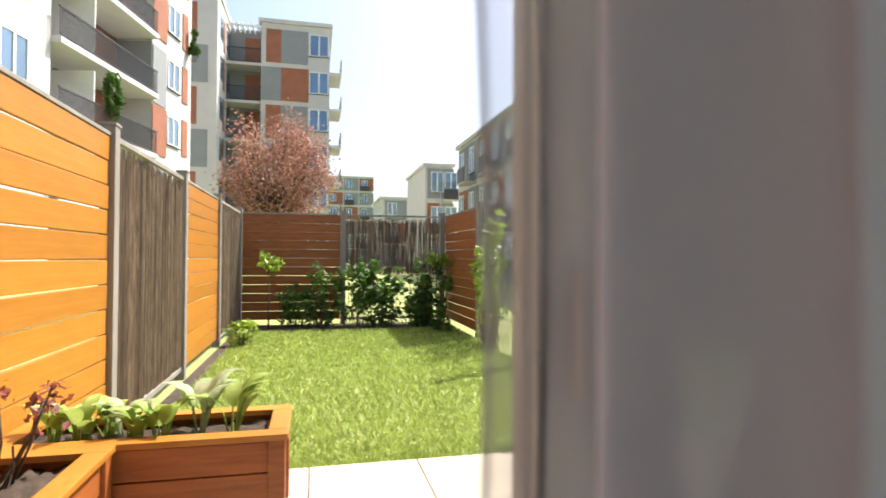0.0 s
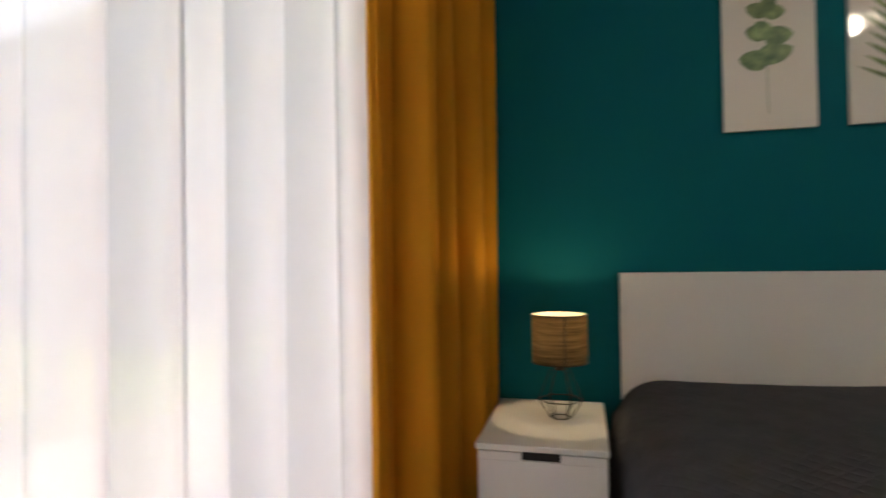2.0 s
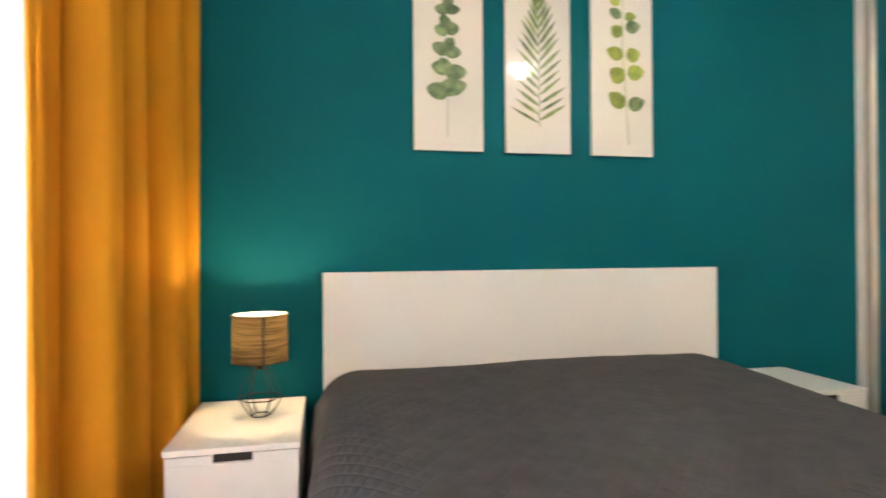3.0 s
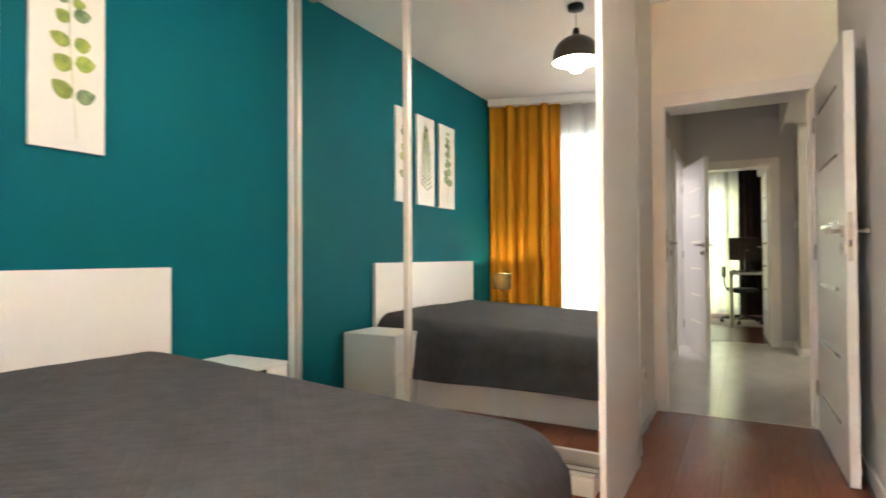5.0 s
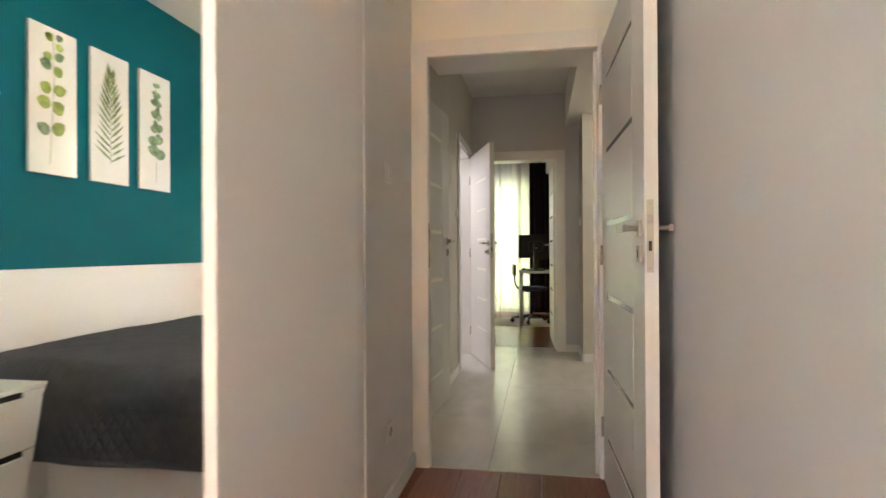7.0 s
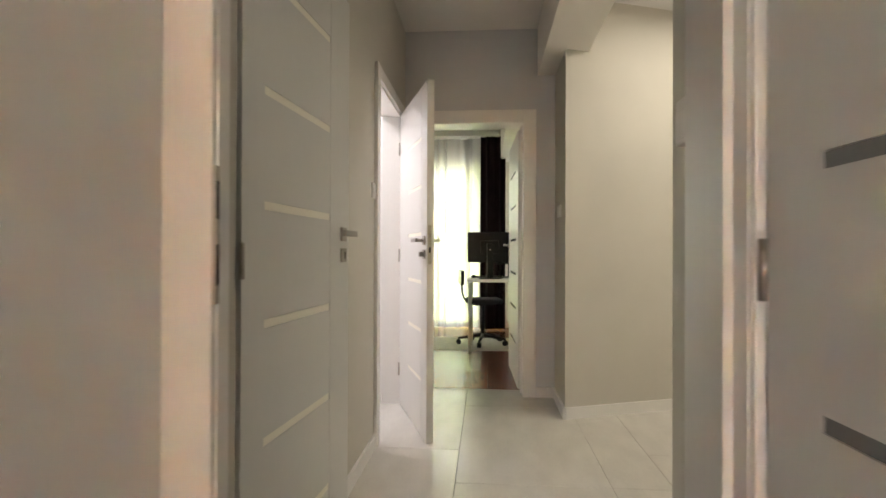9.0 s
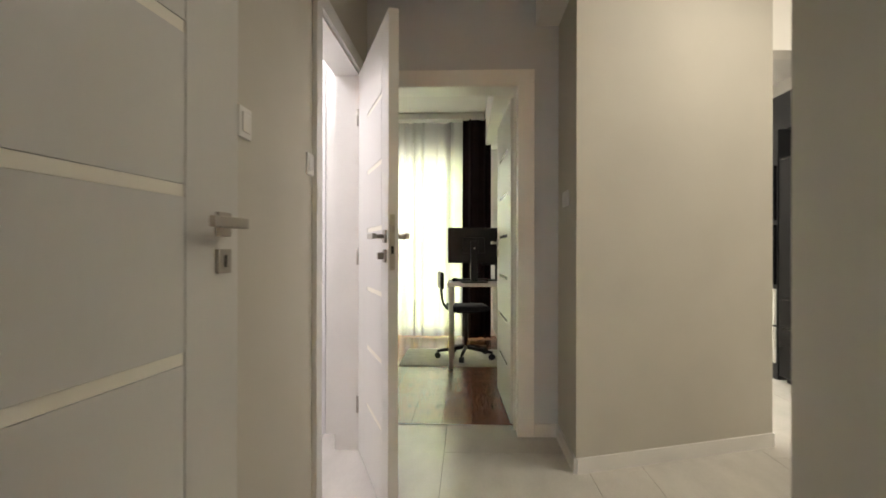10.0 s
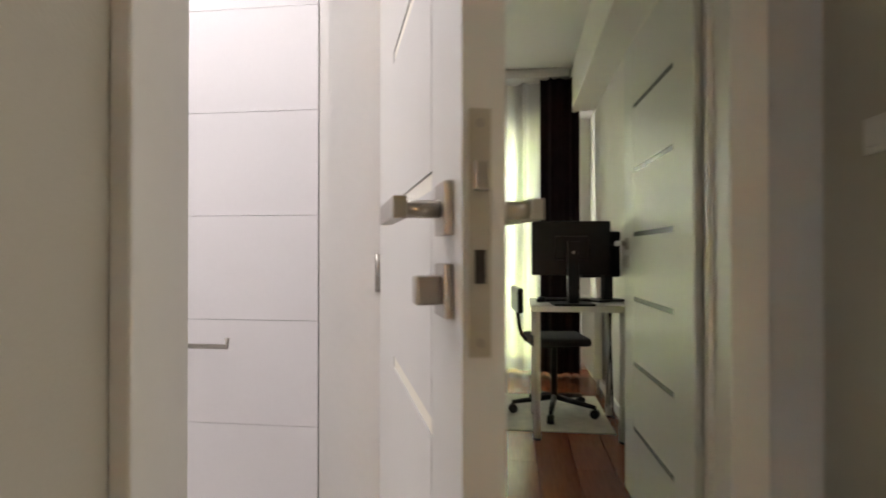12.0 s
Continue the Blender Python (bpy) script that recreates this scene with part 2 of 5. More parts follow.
LAWN = mat("lawn_earth", (0.32, 0.36, 0.12), 0.95, vary=0.5, scale=3.2, bump=0.6, bump_scale=60, dark=(0.22, 0.25, 0.08))
PAVER = mat("sandstone_paver", (0.52, 0.46, 0.37), 0.85, vary=0.1, scale=4, bump=0.3, bump_scale=80, each=0.05)
RENDER_WHITE = mat("white_render", (0.54, 0.525, 0.525), 0.8, vary=0.06, scale=1.2, bump=0.1, bump_scale=30)
RENDER_GREY = mat("grey_render", (0.25, 0.26, 0.28), 0.8, vary=0.06, scale=1.2, bump=0.1, bump_scale=30)
BRICK_RED = mat("brick_red_cladding", (0.33, 0.125, 0.072), 0.8, vary=0.14, scale=1.5, bump=0.2, bump_scale=25)
RAIL_DARK = mat("dark_railing", (0.05, 0.052, 0.057), 0.5, 0.3, vary=0.1)
PANE_SKY = mat("sky_reflecting_pane", (0.20, 0.29, 0.40), 0.06, 0.6, vary=0.15, scale=0.6)



def by_island(m, spread):
    """Every loose piece of a mesh takes its own lightness."""
    n, l = m.node_tree.nodes, m.node_tree.links
    b = n["Principled BSDF"]
    geo, hsv, rng = n.new("ShaderNodeNewGeometry"), n.new("ShaderNodeHueSaturation"), n.new("ShaderNodeMapRange")
    rng.inputs[3].default_value, rng.inputs[4].default_value = 1 - spread, 1 + spread
    old = b.inputs["Base Color"].links[0].from_socket
    l.new(geo.outputs["Random Per Island"], rng.inputs[0])
    l.new(rng.outputs[0], hsv.inputs["Value"])
    l.new(old, hsv.inputs["Color"])
    l.new(hsv.outputs[0], b.inputs["Base Color"])


def knotted(m, colour):
    """Round dark knots here and there along the boards."""
    n, l = m.node_tree.nodes, m.node_tree.links
    b = n["Principled BSDF"]
    tc, mp, vo, rng, mix = n.new("ShaderNodeTexCoord"), n.new("ShaderNodeMapping"), n.new("ShaderNodeTexVoronoi"), n.new("ShaderNodeMapRange"), n.new("ShaderNodeMix")
    mix.data_type = "RGBA"
    mp.inputs["Scale"].default_value = (2.6, 5.0, 5.0)
    vo.inputs["Scale"].default_value = 1.0
    rng.inputs[1].default_value, rng.inputs[2].default_value, rng.inputs[3].default_value, rng.inputs[4].default_value = 0.035, 0.10, 0.75, 0.0
    info, add = n.new("ShaderNodeObjectInfo"), n.new("ShaderNodeVectorMath")
    add.operation = "ADD"
    l.new(tc.outputs["Object"], mp.inputs[0])
    l.new(info.outputs["Location"], add.inputs[1])
    l.new(mp.outputs[0], add.inputs[0])
    l.new(add.outputs[0], vo.inputs["Vector"])
    l.new(vo.outputs["Distance"], rng.inputs[0])
    l.new(rng.outputs[0], mix.inputs["Factor"])
    l.new(b.inputs["Base Color"].links[0].from_socket, mix.inputs["A"])
    mix.inputs["B"].default_value = (*colour, 1)
    l.new(mix.outputs["Result"], b.inputs["Base Color"])


by_island(REED, 0.55)
knotted(WOOD_SUNLIT, (0.16, 0.05, 0.012))
knotted(WOOD_SHADED, (0.10, 0.03, 0.010))


# ---- mesh helpers ----
def add_box(bm, x0, x1, y0, y1, z0, z1, bevel=0.0):
    vs = [bm.verts.new(p) for p in ((x0, y0, z0), (x1, y0, z0), (x1, y1, z0), (x0, y1, z0), (x0, y0, z1), (x1, y0, z1), (x1, y1, z1), (x0, y1, z1))]
    fs = [bm.faces.new([vs[i] for i in f]) for f in ((3, 2, 1, 0), (4, 5, 6, 7), (0, 1, 5, 4), (1, 2, 6, 5), (2, 3, 7, 6), (3, 0, 4, 7))]
    if bevel:
        es = {e for f in fs for e in f.edges}
        bmesh.ops.bevel(bm, geom=list(es), offset=bevel, segments=2, profile=0.6, affect="EDGES")
    return bm


def box(x0, x1, y0, y1, z0, z1, bevel=0.0):
    return add_box(bmesh.new(), min(x0, x1), max(x0, x1), min(y0, y1), max(y0, y1), min(z0, z1), max(z0, z1), bevel)


def add_prism(bm, outline, z0, z1):
    lo = [bm.verts.new((x, y, z0)) for x, y in outline]
    hi = [bm.verts.new((x, y, z1)) for x, y in outline]
    bm.faces.new(list(reversed(lo)))
    bm.faces.new(hi)
    for i in range(len(lo)):
        j = (i + 1) % len(lo)
        bm.faces.new((lo[i], lo[j], hi[j], hi[i]))
    bmesh.ops.recalc_face_normals(bm, faces=bm.faces[:])
    return bm


def prism(outline, z0, z1):
    return add_prism(bmesh.new(), outline, z0, z1)


def add_rod(bm, a, b, r, sides=8, r2=None):
    a, b = Vector(a), Vector(b)
    d = b - a
    q = d.to_track_quat("Z", "Y")
    r2 = r if r2 is None else r2
    lo, hi = [], []
    for k in range(sides):
        t = 2 * math.pi * k / sides
        o = Vector((math.cos(t), math.sin(t), 0))
        lo.append(bm.verts.new(a + q @ (o * r)))
        hi.append(bm.verts.new(b + q @ (o * r2)))
    for k in range(sides):
        j = (k + 1) % sides
        f = bm.faces.new((lo[k], lo[j], hi[j], hi[k]))
        f.smooth = sides > 6
    bm.faces.new(list(reversed(lo)))
    bm.faces.new(hi)
    return bm


def rod(a, b, r, sides=12, r2=None):
    return add_rod(bmesh.new(), a, b, r, sides, r2)


def lathe(profile, steps=32, centre=(0, 0)):
    """A turned shape: profile is (radius, z) from bottom to top."""
    bm = bmesh.new()
    rings = []
    for r, z in profile:
        rings.append([bm.verts.new((centre[0] + r * math.cos(2 * math.pi * k / steps), centre[1] + r * math.sin(2 * math.pi * k / steps), z)) for k in range(steps)])
    for lo, hi in zip(rings, rings[1:]):
        for k in range(steps):
            j = (k + 1) % steps
            bm.faces.new((lo[k], lo[j], hi[j], hi[k])).smooth = True
    return bm


def tube(points, r, sides=8):
    """A bent rod along points, one skin."""
    bm = bmesh.new()
    pts = [Vector(p) for p in points]
    rings = []
    for k, p in enumerate(pts):
        d = (pts[min(k + 1, len(pts) - 1)] - pts[max(k - 1, 0)]).normalized()
        a = d.cross(Vector((0.31, 0.87, 0.38))).normalized()
        b = d.cross(a)
        rings.append([bm.verts.new(p + (a * math.cos(2 * math.pi * q / sides) + b * math.sin(2 * math.pi * q / sides)) * r) for q in range(sides)])
    for lo, hi in zip(rings, rings[1:]):
        for q in range(sides):
            bm.faces.new((lo[q], lo[(q + 1) % sides], hi[(q + 1) % sides], hi[q])).smooth = True
    bm.faces.new(list(reversed(rings[0])))
    bm.faces.new(rings[-1])
    bmesh.ops.recalc_face_normals(bm, faces=bm.faces[:])
    return bm


def link(name, bm, material):
    me = bpy.data.meshes.new(name)
    bm.to_mesh(me)
    bm.free()
    for m in material if isinstance(material, (list, tuple)) else [material]:
        me.materials.append(m)
    return new(name, me)


def part(name, bm, material, parent, label=""):
    """One mesh under a thing or under a part, built in the thing's own frame."""
    ob = link(name, bm, material)
    ob.parent = parent
    return tagged(ob, label)


def thing(name, label, category, at=None, group=""):
    """An empty at the thing's base, to carry its parts."""
    ob = new(name)
    ob.matrix_world = at or Matrix()
    return tagged(ob, label, category, group)


def whole(name, bm, material, label, category, at=None, group=""):
    ob = link(name, bm, material)
    ob.matrix_world = at or Matrix()
    return tagged(ob, label, category, group)


def structure(name, bm, material, label="", at=None):
    ob = link(name, bm, material)
    ob.matrix_world = at or Matrix()
    return tagged(ob, label, "", "", "structure")


def wall_x(name, x0, x1, y0, y1, z1, holes, material, label=""):
    """A wall that runs along y between x0 and x1, with holes (ya, yb, za, zb) through it."""
    bm = bmesh.new()
    ys = sorted({y0, y1, *[h[0] for h in holes], *[h[1] for h in holes]})
    for a, b in zip(ys, ys[1:]):
        cuts = sorted([(h[2], h[3]) for h in holes if h[0] < (a + b) / 2 < h[1]])
        z = 0.0
        for lo, hi in cuts:
            if lo > z:
                add_box(bm, x0, x1, a, b, z, lo)
            z = hi
        if z < z1:
            add_box(bm, x0, x1, a, b, z, z1)
    return structure(name, bm, material, label)


def wall_y(name, y0, y1, x0, x1, z1, holes, material, label=""):
    """A wall that runs along x between y0 and y1, with holes (xa, xb, za, zb)."""
    bm = bmesh.new()
    xs = sorted({x0, x1, *[h[0] for h in holes], *[h[1] for h in holes]})
    for a, b in zip(xs, xs[1:]):
        cuts = sorted([(h[2], h[3]) for h in holes if h[0] < (a + b) / 2 < h[1]])
        z = 0.0
        for lo, hi in cuts:
            if lo > z:
                add_box(bm, a, b, y0, y1, z, lo)
            z = hi
        if z < z1:
            add_box(bm, a, b, y0, y1, z, z1)
    return structure(name, bm, material, label)


def cloth(x0, x1, z0, z1, amp, waves, seed, rows=10, thick=0.0, flare=0.0, steps=6, narrow=0.0, pleat=0.3):
    """A hanging curtain along local x with soft uneven folds in y."""
    rnd = random.Random(seed)
    n = int(waves * steps * 2) + 1
    widths = [0.6 + rnd.random() * 0.9 for _ in range(int(waves))]
    total = sum(widths)
    phase, amps = [], []
    for i in range(n):
        u = i / (n - 1)
        acc, k = u * total, 0
        while k < len(widths) - 1 and acc > widths[k]:
            acc -= widths[k]
            k += 1
        phase.append(2 * math.pi * (k + acc / widths[k]))
        amps.append(0.65 + 0.6 * math.sin(k * 2.3 + seed))
    bm = bmesh.new()
    grid = []
    for r in range(rows + 1):
        v = r / rows
        z = z0 + (z1 - z0) * v
        line = []
        for i in range(n):
            u = i / (n - 1)
            grow = 1.0 + flare * (1 - v)
            y = amp * amps[i] * grow * math.sin(phase[i]) + 0.25 * amp * math.sin(3.1 * phase[i] / 2 + 2.0 * v + seed)
            xs = x0 + (x1 - x0) * u + pleat * amp * math.cos(phase[i]) + narrow * (1 - u) * v
            line.append(bm.verts.new((xs, y, z)))
        grid.append(line)
    for lo, hi in zip(grid, grid[1:]):
        for i in range(n - 1):
            bm.faces.new((lo[i], lo[i + 1], hi[i + 1], hi[i])).smooth = True
    return bm


# ---- the flat's shell ----
H = 2.74
TW, RW, CL = 2.04, -0.925, 0.112   # teal wall, opposite wall, corridor's left face
structure("floor", box(-5.7, 7.3, -3.7, 2.6, -0.2, -0.02), GROUT, "screed under the floor coverings")
structure("ceiling", box(-5.6, 7.4, -3.8, 2.7, H, H + 0.15), CEIL, "plain white painted ceiling")
structure("wall_north", box(-5.3, -0.02, TW, TW + 0.2, -0.02, H), TEAL, "wall painted deep teal behind the bed")
structure("wall_south", box(-5.6, -0.02, RW - 0.15, RW, -0.02, H), SOUTH, "off-white painted bedroom wall")
structure("wall_closet", box(-0.94, 0.0, CL, TW, -0.02, H), WHITE_WALL, "off-white wall beside the wardrobe")
wall_x("wall_bedroom_door", 0.0, 0.25, -0.99, 0.052, H, [(-0.81, 0.052, 0, 2.06)], LIT_WHITE, "white wall with the bedroom doorway, coloured brighter as lit")
structure("wall_bedroom_door_side", box(0.0, 0.03, 0.052, 0.33, -0.02, H), LIT_WHITE, "white wall beside the bedroom doorway, coloured brighter as lit")
wall_y("wall_hall_left", 0.212, 0.33, 0.03, 3.31, H, [(0.46, 1.325, 0, 2.08), (2.235, 3.06, 0, 2.05)], GREY_WALL, "pale grey hall wall with two doorways")
wall_x("wall_hall_end", 3.31, 3.49, -0.912, 0.33, H, [(-0.70, 0.12, 0, 2.06)], BLUE_LIT_GREY, "grey wall with the study doorway, daylight's blue put into its colour")
structure("wall_hall_pier", prism([(2.775, -0.912), (3.49, -0.912), (3.49, -1.1), (3.36, -2.11), (3.215, -2.077)], -0.02, H), GREY_WALL, "pale grey oblique wall of the hall")
structure("wall_hall_right", prism([(0.25, -0.90), (0.57, -0.90), (1.35, -1.12), (1.35, -3.45), (1.23, -3.45), (1.23, -1.2), (0.25, -1.0)], -0.02, H), GREY_WALL, "pale grey hall wall with an oblique bend")
structure("wall_foyer_back", box(1.23, 6.6, -3.70, -3.45, -0.02, H), WHITE_WALL, "white wall behind foyer and kitchen")
structure("wall_kitchen_header", prism([(3.215, -2.077), (3.36, -2.11), (3.50, -3.45), (3.355, -3.45)], 2.20, H), WHITE_WALL, "white header above the kitchen opening")
structure("wall_kitchen_end", box(6.5, 6.65, -3.45, -0.95, -0.02, H), WHITE_WALL, "white kitchen end wall")
structure("wall_study_right", box(3.49, 7.2, -0.95, -0.80, -0.02, H), WHITE_WALL, "off-white study wall")
structure("wall_study_left", box(3.49, 7.2, 2.3, 2.45, -0.02, H), WHITE_WALL, "off-white study wall")
structure("wall_study_hall", box(3.31, 3.49, 0.33, 2.45, -0.02, H), WHITE_WALL, "off-white study wall")
wall_x("wall_study_window", 7.12, 7.36, -0.95, 2.45, H, [(-0.35, 1.75, 0.02, 2.25)], WHITE_WALL, "off-white wall with the study window")
structure("beam", box(1.36, 3.31, -1.07, -0.78, 2.39, H), WHITE_WALL, "white boxed beam under the hall ceiling")
structure("study_beam", box(3.49, 7.12, -0.80, -0.60, 2.36, H), WHITE_WALL, "white boxed beam in the study")

# bathroom behind the second hall door
structure("wall_bath_back", box(1.7, 3.31, 1.75, 1.85, -0.02, H), WHITE_WALL, "white tiled bathroom wall")
structure("wall_bath_side", box(1.7, 1.8, 0.33, 1.75, -0.02, H), BATH_TILE, "white bathroom wall")

# unseen wall, added to keep daylight out of the hall door's gap
structure("wall_store_back", box(0.0, 1.7, 1.75, 1.85, -0.02, H), WHITE_WALL, "unseen white wall added to stop daylight behind the hall door")

# oblique window wall
bm = bmesh.new()
for y0, y1, z0, z1 in ((-1.3, -0.75, -0.02, H), (-0.75, 1.62, 2.38, H), (1.62, 2.75, -0.02, H)):
    add_box(bm, -0.78, -0.47, y0, y1, z0, z1)
structure("wall_window", bm, WHITE_WALL, "off-white outer wall with a tall window opening", GARDEN)
structure("wall_facade_side", box(-0.80, -0.47, -4.2, -1.3, -0.1, 3.2), RENDER_WHITE, "white outer wall of the flat", GARDEN)
structure("wall_facade_far", box(-0.80, -0.47, 2.75, 6.2, -0.1, 3.2), RENDER_WHITE, "white outer wall of the flat", GARDEN)

# ceiling strip with the curtain tracks
structure("trim_curtain_track", box(-0.44, -0.22, -0.84, 2.24, 2.665, H - 0.002, 0.004), TRIM_WHITE, "white ceiling strip with curtain tracks", GARDEN)
structure("trim_study_track", box(6.74, 7.0, -0.58, 2.29, 2.66, H - 0.002, 0.004), TRIM_WHITE, "white ceiling strip with curtain tracks")


def skirting(name, a, b, side, h=0.075):
    """A skirting board from a to b, on the side given by its normal."""
    a, b, n = Vector((*a, 0)), Vector((*b, 0)), Vector((*side, 0)) * 0.014
    return structure(name, prism([(a.x, a.y), (b.x, b.y), (b.x + n.x, b.y + n.y), (a.x + n.x, a.y + n.y)], 0.0, h), TRIM_WHITE, "white skirting board")


skirting("baseboard_1", (-0.94, CL), (-0.02, CL), (0, -1))
skirting("baseboard_2", (-5.2, RW), (-0.02, RW), (0, 1))
skirting("baseboard_3", (-4.44, TW), (-1.62, TW), (0, -1))
skirting("baseboard_4", (1.33, 0.212), (2.153, 0.212), (0, -1))
skirting("baseboard_5", (3.31, -0.775), (3.31, -0.912), (-1, 0))
skirting("baseboard_6", (2.765, -0.912), (3.31, -0.912), (0, 1))
skirting("baseboard_7", (2.775, -0.912), (3.215, -2.077), (-0.93, -0.35))
skirting("baseboard_8", (0.27, -0.90), (0.57, -0.90), (0, 1))
skirting("baseboard_9", (0.57, -0.90), (1.35, -1.12), (0.27, 0.96))
skirting("baseboard_10", (4.5, -0.80), (7.1, -0.80), (0, 1))


# ---- doorways and doors ----
def casing_x(name, x, side, y0, y1, top, wide=0.085, thick=0.018):
    """White casing round an opening, on a wall face at x."""
    a, b = (x, x + side * thick)
    bm = bmesh.new()
    add_box(bm, min(a, b), max(a, b), y0 - wide, y0, 0, top + wide, 0.003)
    add_box(bm, min(a, b), max(a, b), y1, y1 + wide, 0, top + wide, 0.003)
    add_box(bm, min(a, b) + 0.001, max(a, b) - 0.001, y0, y1, top, top + wide, 0.003)
    return structure(name, bm, TRIM_WHITE, "white door casing")


def lining_x(name, x0, x1, y0, y1, top, stop):
    bm = bmesh.new()
    for a, b in ((y0, y0 + 0.022), (y1 - 0.022, y1)):
        add_box(bm, x0, x1, a, b, 0, top)
    add_box(bm, x0, x1, y0 + 0.022, y1 - 0.022, top - 0.022, top)
    add_box(bm, stop, stop + 0.018, y0 + 0.022, y0 + 0.036, 0, top - 0.022)
    add_box(bm, stop, stop + 0.018, y1 - 0.036, y1 - 0.022, 0, top - 0.022)
    return structure(name, bm, TRIM_WHITE, "white door lining")


casing_x("trim_bedroom_door", -0.002, -1, -0.79, 0.03, 2.03)
bm = box(0.252, 0.268, -0.86, -0.79, 0, 2.10, 0.003)
add_box(bm, 0.253, 0.267, -0.79, 0.03, 2.03, 2.10, 0.003)
structure("trim_bedroom_door_hall", bm, TRIM_WHITE, "white door casing")
bm = box(-0.004, 0.254, -0.809, -0.787, 0, 2.05)
add_box(bm, -0.004, 0.034, 0.027, 0.05, 0, 2.05)
add_box(bm, -0.004, 0.254, -0.787, 0.027, 2.028, 2.05)
add_box(bm, 0.045, 0.062, -0.787, -0.772, 0, 2.028)
structure("trim_bedroom_lining", bm, TRIM_WHITE, "white door lining")
casing_x("trim_study_door", 3.306, -1, -0.676, 0.10, 2.04, 0.095)
lining_x("trim_study_lining", 3.30, 3.50, -0.698, 0.118, 2.06, 3.42)


def lever(parent, x, z, face, turn, key=True):
    """A square-rose lever handle with its key or thumb-turn rose, on the face y = face."""
    s = -1 if face < 0.001 else 1
    y = face
    part("rose", box(x - 0.026, x + 0.026, y, y + s * 0.009, z - 0.026, z + 0.026, 0.002), NICKEL, parent, "square satin nickel rose")
    bm = bmesh.new()
    add_rod(bm, (x, y + s * 0.008, z), (x, y + s * 0.05, z), 0.009, 12)
    lo, hi = sorted((y + s * 0.042, y + s * 0.056))
    add_box(bm, min(x - turn * 0.012, x + turn * 0.125), max(x - turn * 0.012, x + turn * 0.125), lo, hi, z - 0.010, z + 0.012, 0.002)
    part("lever", bm, NICKEL, parent, "flat satin nickel lever")
    rose = part("key_rose", box(x - 0.026, x + 0.026, y, y + s * 0.009, z - 0.105, z - 0.053, 0.002), NICKEL, parent, "square satin nickel key rose")
    if key:
        part("keyhole", box(x - 0.004, x + 0.004, y + s * 0.0085, y + s * 0.0105, z - 0.092, z - 0.066), SLOT, rose)
    else:
        part("thumb_turn", box(x - 0.014, x + 0.014, y + s * 0.009, y + s * 0.034, z - 0.093, z - 0.065, 0.003), NICKEL, rose)


def door(name, label, at, wide, high, groove_mat, strips, span, hand, turn_key=True, inset=0.06, half=0.011):
    """A leaf along local x from its hinges at 0, 40 mm thick in y from 0 to 0.04, with inlaid strips on both faces."""
    d = thing(name, label, "door", at)
    d["kind"] = "structure"
    zs = [(z - half, z + half) for z in strips]
    bm = bmesh.new()
    g0, g1 = span
    add_box(bm, 0, wide, 0.005, 0.035, 0.008, high)
    for y0, y1 in ((0.0, 0.0052), (0.0348, 0.04)):
        add_box(bm, 0, g0, y0, y1, 0.008, high)
        add_box(bm, g1 + 0.004, wide, y0, y1, 0.008, high)
        z = 0.008
        for lo, hi in [*zs, (high, high)]:
            add_box(bm, g0, g1, y0, y1, z, lo)
            z = hi
    part("leaf", bm, DOOR_WHITE, d)
    for lo, hi in zs:
        for y0, y1 in ((0.002, 0.0055), (0.0345, 0.038)):
            part("strip", box(g0, g1, y0, y1, lo + 0.001, hi - 0.001), groove_mat, d, "narrow satin glass strip")
    lever(d, wide - inset, 1.14, 0.0, -1, turn_key)
    lever(d, wide - inset, 1.14, 0.04, -1, True)
    plate = part("lock_plate", box(wide - 0.0005, wide + 0.002, 0.006, 0.026, 1.005, 1.225, 0.0008), STEEL, d, "satin steel lock plate in the leaf's edge")
    part("latch", box(wide + 0.001, wide + 0.011, 0.009, 0.023, 1.152, 1.178, 0.002), NICKEL, plate)
    part("bolt_hole", box(wide + 0.0012, wide + 0.0026, 0.011, 0.021, 1.07, 1.10), SLOT, plate)
    for z in (1.018, 1.212):
        part("screw", rod((wide + 0.0015, 0.016, z), (wide + 0.003, 0.016, z), 0.0045, 8), NICKEL, plate)
    for z in (0.25, 1.05, 1.80):
        part("hinge", rod((-0.004, -0.004, z - 0.045), (-0.004, -0.004, z + 0.045), 0.007, 8), NICKEL, d)
    return d


STRIPS = (0.33, 0.614, 0.897, 1.18, 1.46, 1.74)
door("door_bedroom", "open white door with grey inlaid strips against the wall", pose(-0.03, -0.803, 0, 0, 0, 181.5), 0.93, 2.03, GREY_GROOVE, (0.235, 0.545, 0.867, 1.187, 1.513, 1.84), (0.125, 0.735), 1)
door("door_hall_left", "white hall door barely ajar with pale inlaid strips", pose(0.47, 0.203, 0, 0, 0, -4.4), 0.825, 2.05, GROOVE, (0.24, 0.56, 0.878, 1.198, 1.51, 1.83), (0.12, 0.618), 1, True, 0.07, 0.0125)
door("door_bathroom", "white bathroom door standing ajar into the hall", pose(3.035, 0.205, 0, 0, 0, 198.9), 0.855, 2.04, GROOVE, STRIPS, (0.30, 0.70), 1, False)
door("door_study", "open white door with narrow strips in the study", pose(3.515, -0.692, 0, 0, 0, 2.0), 0.93, 2.03, GREY_GROOVE, STRIPS, (0.20, 0.76), 1)

# casing of the bathroom door, on the hall face
bm = bmesh.new()
for x0, x1 in ((2.155, 2.235), (3.06, 3.13)):
    add_box(bm, x0, x1, 0.192, 0.212, 0, 2.125, 0.003)
